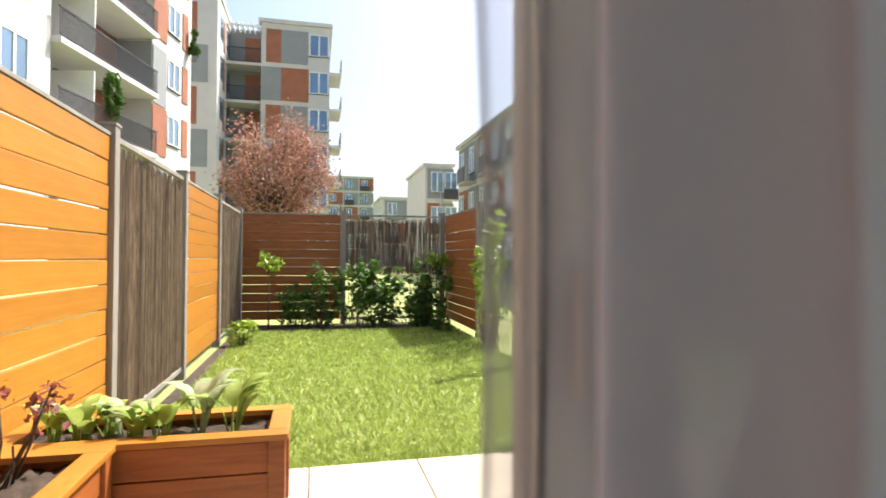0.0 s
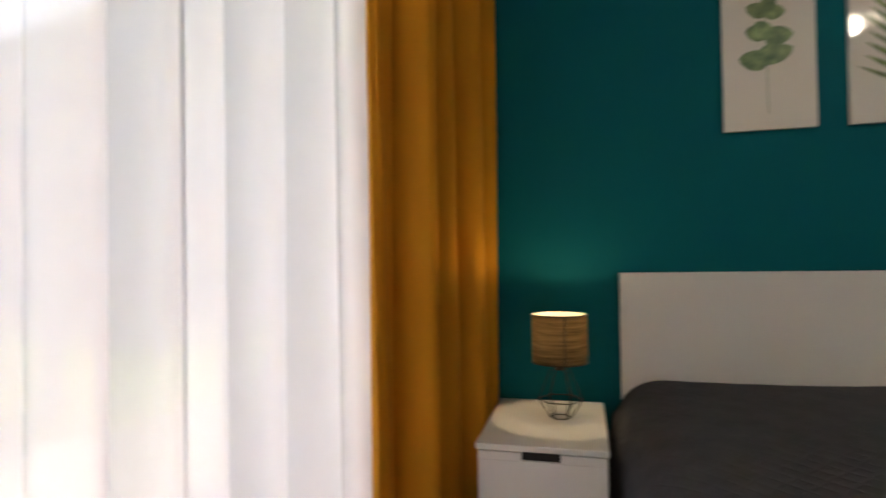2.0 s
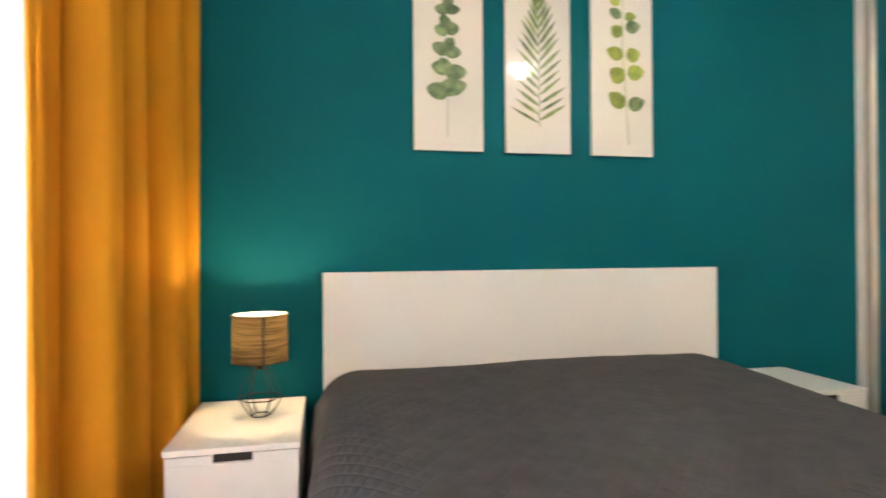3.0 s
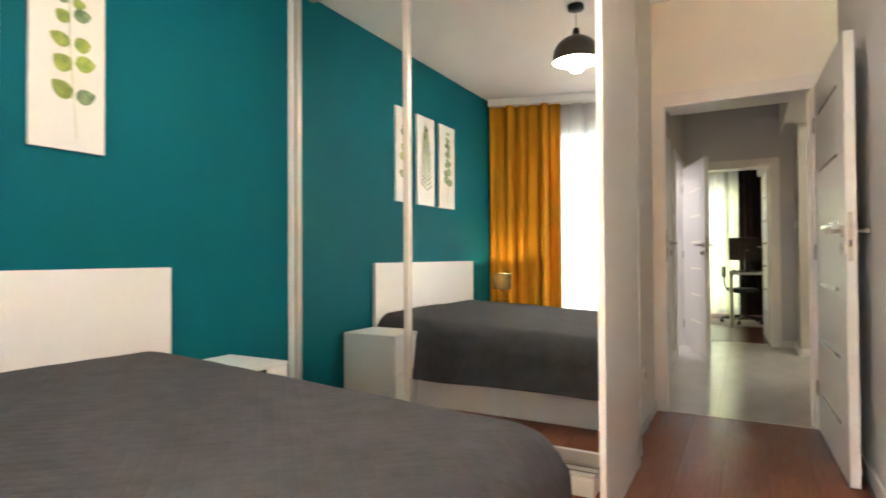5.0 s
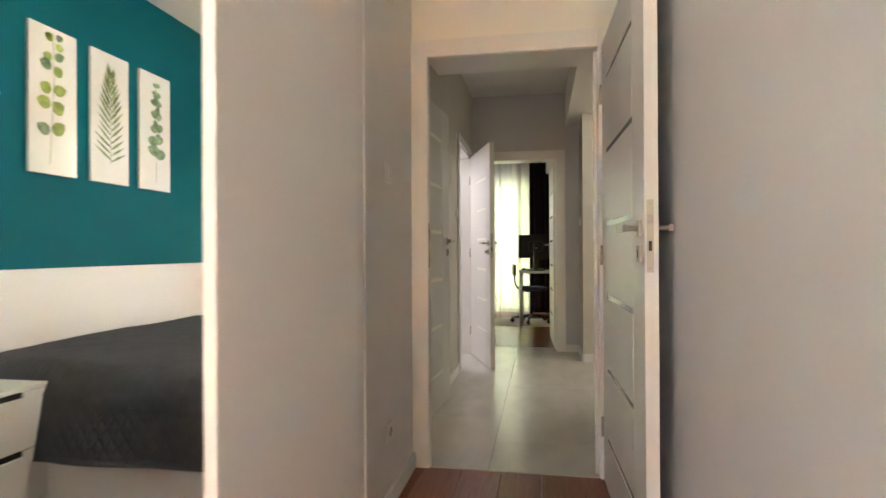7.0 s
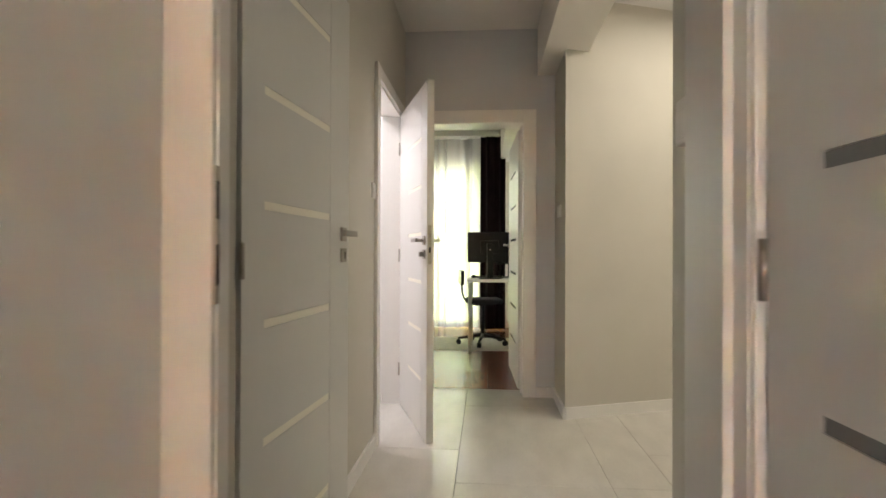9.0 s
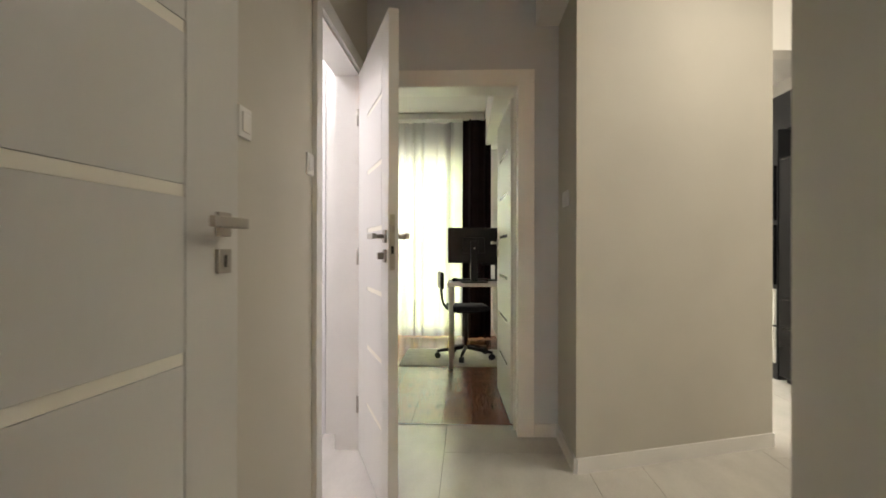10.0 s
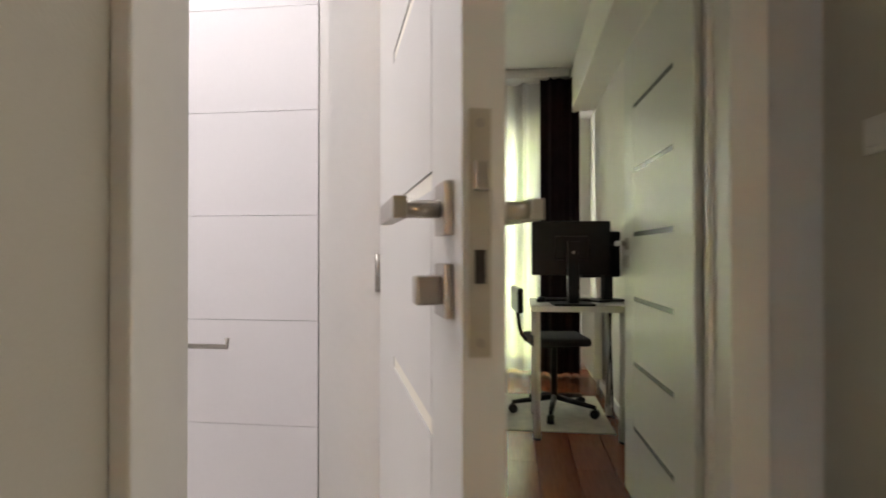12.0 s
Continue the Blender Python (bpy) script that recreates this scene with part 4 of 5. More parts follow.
# sun and shade on the board panels are put into their wood colours
board_panel((-3.94, LEFT), (-1.95, LEFT), WOOD_SUNLIT, 1, "fence panel of orange-stained pine boards, coloured as sunlit")
board_panel((-1.95, LEFT), (-0.84, LEFT), WOOD_SUNLIT, 5, "fence panel of orange-stained pine boards, coloured as sunlit")
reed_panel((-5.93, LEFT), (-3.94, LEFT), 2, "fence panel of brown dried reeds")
board_panel((-7.97, LEFT), (-5.93, LEFT), WOOD_SUNLIT, 3, "fence panel of orange-stained pine boards, coloured as sunlit")
reed_panel((BACK, LEFT), (-7.97, LEFT), 4, "fence panel of brown dried reeds")
board_panel((BACK, LEFT), (BACK, 0.57), WOOD_SHADED, 6, "fence panel of stained pine boards, coloured darker for shade")
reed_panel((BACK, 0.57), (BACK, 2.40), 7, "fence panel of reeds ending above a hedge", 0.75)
board_panel((BACK, RIGHT), (-8.0, RIGHT), WOOD_SHADED, 8, "fence panel of stained pine boards, coloured darker for shade")


def trellis(a, b):
    f = thing("trellis", "open wire trellis with ivy between garden posts", "trellis", GARDEN @ Matrix.Translation((a, RIGHT, -0.08)))
    n = 12
    for k in range(n):
        part("wire", rod(((b - a) * k / (n - 1), 0, 0), ((b - a) * k / (n - 1), 0, 1.85), 0.004, 5), DARK_METAL, f)
    for k in range(7):
        part("wire", rod((0, 0, 0.1 + k * 0.29), (b - a, 0, 0.1 + k * 0.29), 0.004, 5), DARK_METAL, f)


trellis(-8.0, -6.0)
trellis(-6.0, -4.0)
trellis(-4.0, -2.0)


# ---- leaves ----
def leaf_mat(name, colour, dark, share=0.4):
    m = mat(name, colour, 0.45, vary=0.3, scale=9, dark=dark)
    n, l = m.node_tree.nodes, m.node_tree.links
    b, o = n["Principled BSDF"], n["Material Output"]
    geo, hsv, rng = n.new("ShaderNodeNewGeometry"), n.new("ShaderNodeHueSaturation"), n.new("ShaderNodeMapRange")
    rng.inputs[3].default_value, rng.inputs[4].default_value = 0.65, 1.35
    old = b.inputs["Base Color"].links[0].from_socket
    l.new(geo.outputs["Random Per Island"], rng.inputs[0])
    l.new(rng.outputs[0], hsv.inputs["Value"])
    l.new(old, hsv.inputs["Color"])
    l.new(hsv.outputs[0], b.inputs["Base Color"])
    tl, mx = n.new("ShaderNodeBsdfTranslucent"), n.new("ShaderNodeMixShader")
    l.new(hsv.outputs[0], tl.inputs[0])
    mx.inputs[0].default_value = share
    l.new(b.outputs[0], mx.inputs[1])
    l.new(tl.outputs[0], mx.inputs[2])
    l.new(mx.outputs[0], o.inputs[0])
    return m


GRASS = leaf_mat("grass_blades", (0.40, 0.49, 0.12), (0.27, 0.35, 0.07))
LAUREL = leaf_mat("laurel_leaves", (0.13, 0.24, 0.04), (0.05, 0.12, 0.025))
HOSTA = leaf_mat("hosta_leaves", (0.50, 0.60, 0.17), (0.30, 0.44, 0.09))
HOSTA_PALE = leaf_mat("variegated_hosta_leaves", (0.66, 0.70, 0.50), (0.26, 0.38, 0.12))
PURPLE = leaf_mat("copper_plum_leaves", (0.52, 0.29, 0.21), (0.22, 0.09, 0.07))
CLARET = leaf_mat("claret_rose_leaves", (0.30, 0.09, 0.07), (0.14, 0.05, 0.04))
LIME = leaf_mat("fresh_lime_leaves", (0.36, 0.46, 0.06), (0.2, 0.32, 0.04))
IVY = leaf_mat("ivy_leaves", (0.10, 0.19, 0.035), (0.05, 0.10, 0.02))
BARK = mat("grey_brown_bark", (0.12, 0.085, 0.06), 0.9, vary=0.3, scale=20, bump=0.6, bump_scale=60, stretch=(1, 1, 0.2))


def leaves_mesh(name, centres, size, seed, flat=0.0, long=1.6):
    """Small folded leaves round the given points."""
    rng = np.random.default_rng(seed)
    n = len(centres)
    c = np.array(centres)
    d = rng.normal(size=(n, 3))
    d[:, 2] *= 1 - flat
    d /= np.linalg.norm(d, axis=1)[:, None]
    r = rng.normal(size=(n, 3))
    s = np.cross(d, r)
    s /= np.linalg.norm(s, axis=1)[:, None]
    up = np.cross(s, d)
    k = (size * rng.uniform(0.6, 1.3, n))[:, None]
    verts = np.stack([c - d * k * long / 2, c + s * k / 2 + up * k * 0.12, c + d * k * long / 2, c - s * k / 2 + up * k * 0.12], axis=1).reshape(-1, 3)
    faces = [(4 * i, 4 * i + 1, 4 * i + 2, 4 * i + 3) for i in range(n)]
    me = bpy.data.meshes.new(name)
    me.from_pydata(verts.tolist(), [], faces)
    return me


def crown_points(seed, n, rx, ry, rz, clumps, base=(0, 0, 0), shape=0.5):
    """Leaf places in uneven clumps within an egg-shaped crown."""
    rng = np.random.default_rng(seed)
    hubs = []
    while len(hubs) < clumps:
        p = rng.uniform(-1, 1, 3)
        if 0.25 < np.linalg.norm(p) < 1 and rng.random() < 1 - shape * max(0, p[2]):
            hubs.append(p * np.array((rx, ry, rz)))
    hubs = np.array(hubs)
    pick = rng.integers(0, clumps, n)
    pts = hubs[pick] + rng.normal(size=(n, 3)) * 0.13 * np.array((rx, ry, rz))
    return pts + np.array(base), hubs + np.array(base)


def tree(name, label, at, h0, r, rz, leaf, size, n, seed, trunk_r, clumps=60):
    t = thing(name, label, "tree", at)
    pts, hubs = crown_points(seed, n, r, r, rz, clumps, (0, 0, h0 + rz))
    bm = add_rod(bmesh.new(), (0, 0, 0), (0.02, 0, h0), trunk_r, 10, trunk_r * 0.75)
    add_rod(bm, (0.02, 0, h0), (0, 0.03, h0 + rz * 1.2), trunk_r * 0.75, 8, trunk_r * 0.25)
    for k, p in enumerate(hubs):
        z = h0 * 0.9 + (k % 7) / 7 * rz * 0.9
        add_rod(bm, (0.01, 0, z), tuple(p), trunk_r * 0.3, 5, trunk_r * 0.06)
    part("trunk", bm, BARK, t)
    me = leaves_mesh("crown", pts, size, seed)
    me.materials.append(leaf)
    c = new("crown", me)
    c.parent = t
    c["kind"] = "stuff"
    return t


def on_ground(x, y):
    return GARDEN @ Matrix.Translation((x, y, -0.10))


tree("plum_tree", "copper-leaved plum tree in light leaf behind the fence", on_ground(-16.4, -1.05), 1.5, 1.45, 1.9, PURPLE, 0.055, 15000, 3, 0.09, 110)
tree("standard_shrub", "small standard shrub with a lime-green head", on_ground(-9.6, -0.66), 0.95, 0.20, 0.17, LIME, 0.06, 220, 5, 0.012, 14)
tree("standard_shrub", "small standard shrub with a lime-green head", on_ground(-9.7, 2.18), 0.98, 0.20, 0.17, LIME, 0.06, 220, 6, 0.012, 14)


def bush(name, label, at, rx, ry, rz, leaf, size, n, seed, clumps):
    b = thing(name, label, "shrub", at)
    pts, hubs = crown_points(seed, n, rx, ry, rz, clumps, (0, 0, rz), 0.2)
    pts[:, 2] = np.abs(pts[:, 2])
    for p in hubs:
        part("stem", rod((p[0] * 0.5, p[1] * 0.7, 0), tuple(p), 0.008, 5, 0.003), BARK, b)
    me = leaves_mesh("foliage", pts, size, seed, 0.3, 2.2)
    me.materials.append(leaf)
    c = new("foliage", me)
    c.parent = b
    c["kind"] = "stuff"
    return b


for k, (y, h, n) in enumerate(((0.15, 0.52, 380), (0.75, 0.55, 520), (1.25, 0.60, 560), (1.75, 0.58, 560), (2.15, 0.54, 460))):
    bush("laurel_bush", "dark green laurel bush along the back fence", on_ground(-9.75 + 0.06 * (k % 2), y), 0.26, 0.36, h, LAUREL, 0.062, n, 20 + k, 26)
bush("laurel_bush", "low dark laurel bush against the fence boards", on_ground(-9.85, -0.35), 0.2, 0.42, 0.42, LAUREL, 0.055, 260, 31, 20)
bush("young_shrub", "young lime-green shrub at the lawn's edge", on_ground(-7.9, -0.86), 0.2, 0.2, 0.17, LIME, 0.06, 150, 33, 14)
bush("ivy", "ivy climbing the garden trellis", on_ground(-7.3, 2.40), 0.75, 0.09, 0.9, LIME, 0.06, 500, 35, 40)
bush("young_shrub", "young green shrub at the lawn's edge", on_ground(-8.8, 2.1), 0.2, 0.2, 0.2, LAUREL, 0.06, 120, 36, 12)

structure("ground_bed_back", box(BACK + 0.02, BACK + 0.92, LEFT + 0.06, RIGHT - 0.06, -0.12, -0.088, 0.006), SOIL_AND_SHADE, "dark soil bed along the back fence", GARDEN)
# dark strip laid down as the shadow at the side fence's foot
structure("ground_bed_side", box(BACK + 0.93, -3.3, LEFT + 0.06, LEFT + 0.20, -0.12, -0.090, 0.006), SOIL_AND_SHADE, "narrow dark strip standing for shadow along the fence", GARDEN)

# mown grass on the lawn
rng = np.random.default_rng(11)
n = 60000
gx = -3.25 - rng.random(n) ** 1.5 * 6.05
gy = rng.uniform(LEFT + 0.19, RIGHT - 0.05, n)
hgt = rng.uniform(0.02, 0.055, n)
ang = rng.uniform(0, 2 * np.pi, n)
wid = rng.uniform(0.003, 0.006, n) * (1 + (-gx - 3) * 0.25)
lean = rng.normal(0, 0.022, (n, 2))
base = np.stack([gx, gy, np.full(n, -0.10)], 1)
off = np.stack([np.cos(ang) * wid, np.sin(ang) * wid, np.zeros(n)], 1)
tip = base + np.stack([lean[:, 0], lean[:, 1], hgt], 1)
verts = np.stack([base - off, base + off, tip], 1).reshape(-1, 3)
me = bpy.data.meshes.new("lawn_grass")
me.from_pydata(verts.tolist(), [], [(3 * i, 3 * i + 1, 3 * i + 2) for i in range(n)])
me.materials.append(GRASS)
lawn = new("lawn_grass", me)
lawn.matrix_world = GARDEN
tagged(lawn, "sunlit mown green lawn grass", "grass", "", "stuff")


# ---- planters ----
def planter(label, x0, x1, y0, y1, top):
    p = thing("planter", label, "planter", GARDEN @ Matrix.Translation((0, 0, -0.07)), "wooden planters on the terrace")
    top += 0.07
    t = 0.025
    # sides take the wood coloured for shade, the rim the one coloured for sun
    for k in range(3):
        z0, z1 = 0.02 + k * (top - 0.05) / 3, 0.02 + (k + 1) * (top - 0.05) / 3 - 0.006
        for a in ((x0, x0 + t, y0, y1), (x1 - t, x1, y0, y1), (x0 + t, x1 - t, y0, y0 + t), (x0 + t, x1 - t, y1 - t, y1)):
            part("board", box(*a, z0, z1, 0.004), WOOD_SHADED, p)
    for x, y in ((x0, y0), (x0, y1), (x1, y0), (x1, y1)):
        sx, sy = (1 if x == x0 else -1), (1 if y == y0 else -1)
        part("corner_post", box(x - sx * 0.018, x + sx * 0.05, y - sy * 0.018, y + sy * 0.05, 0, top - 0.025, 0.004), WOOD_SHADED, p)
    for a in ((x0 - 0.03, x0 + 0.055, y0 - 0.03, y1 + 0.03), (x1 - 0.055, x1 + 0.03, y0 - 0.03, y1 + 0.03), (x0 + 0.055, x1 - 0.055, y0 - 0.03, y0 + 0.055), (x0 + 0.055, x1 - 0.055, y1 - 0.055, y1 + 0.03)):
        part("rim_board", box(*a, top - 0.026, top, 0.004), WOOD_SUNLIT, p, "orange rim board, sunlight put into its colour")
    bm = bmesh.new()
    nx, ny = 24, 24
    g = [[bm.verts.new((x0 + t + (x1 - x0 - 2 * t) * i / nx, y0 + t + (y1 - y0 - 2 * t) * j / ny, top - 0.058 + 0.026 * noise.noise(Vector((i * 0.7, j * 0.7, x0))))) for j in range(ny + 1)] for i in range(nx + 1)]
    for i in range(nx):
        for j in range(ny):
            bm.faces.new((g[i][j], g[i + 1][j], g[i + 1][j + 1], g[i][j + 1])).smooth = True
    part("soil", bm, SOIL_AND_SHADE, p, "dark crumbly potting soil")
    return p


planter("orange-brown stained wooden planter with hostas", -2.87, -2.45, -1.12, -0.06, 0.372)
planter("orange-brown stained wooden planter with a small rose", -2.40, -1.15, -1.14, -0.70, 0.372)


def hosta(x, y, seed, size, leaf, label):
    h = thing("hosta", label, "plant", GARDEN @ Matrix.Translation((x, y, 0.29)), "hostas in the planter")
    rnd = random.Random(seed)
    for k in range(9):
        a = rnd.uniform(0, 2 * math.pi)
        rise, reach = rnd.uniform(0.11, 0.20) * size, rnd.uniform(0.04, 0.12) * size
        o = Vector((math.cos(a), math.sin(a), 0))
        side = Vector((-o.y, o.x, 0))
        root = o * 0.01
        knee = o * reach * 0.45 + Vector((0, 0, rise * 0.75))
        bm = bmesh.new()
        add_rod(bm, root, knee, 0.006, 6, 0.004)
        ln, wd = rnd.uniform(0.13, 0.19) * size, rnd.uniform(0.034, 0.046) * size
        rings = []
        for j in range(7):
            u = j / 6
            w = wd * math.sin(math.pi * (0.08 + 0.92 * u) ** 0.75)
            c = knee + o * ln * u * (0.35 + 0.3 * u) + Vector((0, 0, ln * (1.05 * u - 0.55 * u * u)))
            rings.append([bm.verts.new(c - side * w + Vector((0, 0, 0.35 * w))), bm.verts.new(c), bm.verts.new(c + side * w + Vector((0, 0, 0.35 * w)))])
        for p, q in zip(rings, rings[1:]):
            for j in (0, 1):
                bm.faces.new((p[j], p[j + 1], q[j + 1], q[j])).smooth = True
        part("leaf", bm, leaf, h)
    return h


for k, (x, y, s) in enumerate(((-2.66, -0.28, 1.15), (-2.70, -0.42, 1.2), (-2.62, -0.56, 1.0), (-2.68, -0.72, 0.9), (-2.62, -0.86, 0.95), (-2.66, -0.98, 0.85), (-2.58, -0.64, 0.8), (-2.74, -0.80, 0.8))):
    pale = k in (1, 3)
    hosta(x, y, 60 + k, s, HOSTA_PALE if pale else HOSTA, "variegated pale hosta clump" if pale else "fresh green hosta clump in the planter")
rose = thing("rose_bush", "young rose with bare canes and reddish leaves", "plant", GARDEN @ Matrix.Translation((-2.24, -0.98, 0.30)))
rnd = random.Random(8)
for k in range(9):
    a, ln = rnd.uniform(-0.6, 2.4), rnd.uniform(0.10, 0.34)
    foot, tip = Vector((0.03 * math.cos(2.4 * k), 0.03 * math.sin(2.4 * k), -0.02)), Vector((-0.05 + 0.25 * math.cos(a) * ln, 0.45 * abs(math.sin(a)) * ln, ln))
    part("cane", tube([foot, foot.lerp(tip, 0.5) + Vector((0, 0.02, 0.015)), tip], 0.0042, 6), BARK, rose)
    if ln > 0.16:
        me = leaves_mesh("foliage", [tip + Vector((rnd.gauss(0, 0.022), rnd.gauss(0.01, 0.028), rnd.gauss(0, 0.028))) for _ in range(11)], 0.026, 40 + k)
        me.materials.append(CLARET)
        tuft = new("foliage", me)
        tuft.parent = rose
        tuft["kind"] = "stuff"


# ---- apartment houses ----
def storey_window(house, x0, x1, z0, z1, y, face):
    """A window in a wall whose outside is at y, looking along face (+1 or -1)."""
    w = part("window", box(x0, x1, y + face * 0.003, y + face * 0.012, z0, z1), PANE_SKY, house, "window reflecting the sky")
    bm = bmesh.new()
    m = (x0 + x1) / 2
    for a, b, c, d in ((x0, x0 + 0.07, z0, z1), (x1 - 0.07, x1, z0, z1), (m - 0.05, m + 0.05, z0, z1), (x0 + 0.07, x1 - 0.07, z0, z0 + 0.07), (x0 + 0.07, x1 - 0.07, z1 - 0.07, z1)):
        lo, hi = sorted((y + face * 0.004, y + face * 0.05))
        add_box(bm, a, b, lo, hi, c, d)
    part("frame", bm, TRIM_WHITE, w)
    lo, hi = sorted((y - face * 0.02, y + face * 0.09))
    part("sill", box(x0 - 0.06, x1 + 0.06, lo, hi, z0 - 0.05, z0 - 0.005), RAIL_DARK, w)


def clad(house, name, x0, x1, z0, z1, y, face, material):
    lo, hi = sorted((y + face * 0.001, y + face * 0.05))
    part(name, box(x0, x1, lo, hi, z0, z1), material, house)


def railing(house, x0, x1, z, y, n):
    bm = bmesh.new()
    add_box(bm, x0, x1, y - 0.03, y + 0.03, z + 1.06, z + 1.12)
    add_box(bm, x0, x1, y - 0.02, y + 0.02, z + 0.08, z + 0.12)
    for k in range(n):
        x = x0 + (x1 - x0) * (k + 0.5) / n
        add_box(bm, x - 0.015, x + 0.015, y - 0.012, y + 0.012, z + 0.1, z + 1.07)
    part("railing", bm, RAIL_DARK, house, "dark metal balcony railing")


def balcony_house(at):
    """Local x runs along the facade from its far corner, local y looks out of it."""
    h = thing("apartment_building", "white apartment building with grey and brick-red panels and balconies", "building", at)
    T = 20.6
    part("wall", box(0, 4.4, -12, 0, 0, T), RENDER_WHITE, h)
    part("wall", box(11.6, 30, -12, 0, 0, T), RENDER_WHITE, h)
    part("wall", box(4.4, 11.6, -12, -1.7, 0, T), RENDER_GREY, h, "grey wall of the balcony recess")
    part("roof", box(-0.25, 30.2, -12.2, 0.25, T, T + 0.3), RENDER_WHITE, h)
    for k, z in enumerate((3.2, 6.1, 9.0, 11.9, 14.8, 17.7)):
        storey_window(h, 1.5, 2.8, z + 0.85, z + 2.35, 0, 1)
        storey_window(h, 12.7, 14.0, z + 0.85, z + 2.35, 0, 1)
        clad(h, "cladding", 0.5, 1.15, z + 0.55, z + 2.5, 0, 1, BRICK_RED)
        if k % 2:
            clad(h, "cladding", 2.95, 4.38, z + 0.1, z + 2.5, 0, 1, BRICK_RED)
            clad(h, "cladding", 14.3, 16.4, z + 0.1, z + 2.7, 0, 1, BRICK_RED)
        else:
            clad(h, "cladding", 3.0, 4.38, z - 0.3, z + 2.5, 0, 1, RENDER_GREY)
            part("cladding", box(4.40, 4.45, -1.69, -0.02, z, z + 2.6), RENDER_GREY, h)
            clad(h, "cladding", 14.3, 16.4, z + 0.1, z + 2.7, 0, 1, RENDER_GREY)
        clad(h, "cladding", 4.5, 6.4, z + 0.1, z + 2.6, -1.7, 1, BRICK_RED)
        b = part("balcony", box(4.42, 11.58, -1.68, 0.35, z - 0.22, z), RENDER_WHITE, h, "concrete balcony slab")
        railing(b, 4.42, 11.58, z, 0.28, 60)
        part("screen", box(9.3, 9.36, -1.65, 0.2, z, z + 2.4), TRIM_WHITE, b, "white balcony screen")
    return h


away = Vector((-0.98, 0.198, 0))
corner = Vector((-33.6, -6.8, -0.1))
near_house = balcony_house(GARDEN @ Matrix.Translation(corner) @ Matrix.Rotation(math.atan2(-away.y, -away.x), 4, "Z"))


def front_house(at):
    """Local x runs to the side, local -y looks at the garden."""
    h = thing("apartment_building", "six-storey apartment building of grey and brick-red panels", "building", at)
    T = 19.0
    part("wall", box(-4.05, 1.05, 0, 14, 0, T), RENDER_WHITE, h)
    part("wall", box(-6.6, -4.05, 1.8, 14, 0, T), RENDER_GREY, h)
    part("wall", box(-9.6, -6.6, -3.5, 14, 0, T + 0.4), RENDER_WHITE, h)
    part("roof", box(-4.25, 1.25, -0.2, 14.2, T, T + 0.28), RENDER_WHITE, h)
    part("roof", box(-9.8, -6.5, -3.7, 14.2, T + 0.4, T + 0.68), RENDER_WHITE, h)
    bm = bmesh.new()
    for k in range(7):
        add_box(bm, -6.6 + 0.37 * k, -6.5 + 0.37 * k, 0, 1.8, T - 0.3, T - 0.15)
    add_box(bm, -6.6, -4.05, -0.05, 0.08, T - 0.42, T - 0.3)
    part("pergola", bm, TRIM_WHITE, h)
    for k, z in enumerate((1.5, 4.4, 7.3, 10.2, 13.1, 16.0)):
        lo, hi = z, z + 2.55
        storey_window(h, -0.5, 0.95, z + 0.7, z + 2.4, 0, -1)
        if k % 2:
            clad(h, "cladding", -3.7, -2.6, lo, hi, 0, -1, BRICK_RED)
            clad(h, "cladding", -2.6, -0.6, lo, hi, 0, -1, RENDER_GREY)
            clad(h, "cladding", -8.9, -7.9, lo, hi, -3.5, -1, BRICK_RED)
        else:
            clad(h, "cladding", -4.0, -2.6, lo, hi, 0, -1, RENDER_GREY)
            clad(h, "cladding", -2.6, -0.55, lo, hi, 0, -1, BRICK_RED)
            clad(h, "cladding", -8.9, -7.2, lo, hi, -3.5, -1, RENDER_GREY)
        clad(h, "cladding", -5.4, -4.3, lo, hi - 0.2, 1.8, -1, BRICK_RED)
        b = part("balcony", box(-6.58, -4.07, 0.1, 1.78, z - 0.3, z - 0.1), RENDER_WHITE, h)
        railing(b, -6.58, -4.07, z - 0.1, 0.16, 22)
        b = part("balcony", box(1.06, 2.0, 1.0, 4.5, z - 0.3, z - 0.1), RENDER_WHITE, h)
        part("balcony_front", box(1.94, 2.0, 1.0, 4.5, z - 0.1, z + 0.95), RAIL_DARK, b)
        for wy in (-2.4, 0.6):
            part("window", box(-6.62, -6.55, wy, wy + 1.2, z + 0.7, z + 2.3), PANE_SKY, h)
            part("cladding", box(-6.61, -6.56, wy + 1.3, wy + 1.9, z + 0.2, z + 2.5), BRICK_RED, h)
    return h


front_house(GARDEN @ Matrix.Translation((-44, 0.05, -0.1)) @ Matrix.Rotation(radians(90), 4, "Z"))


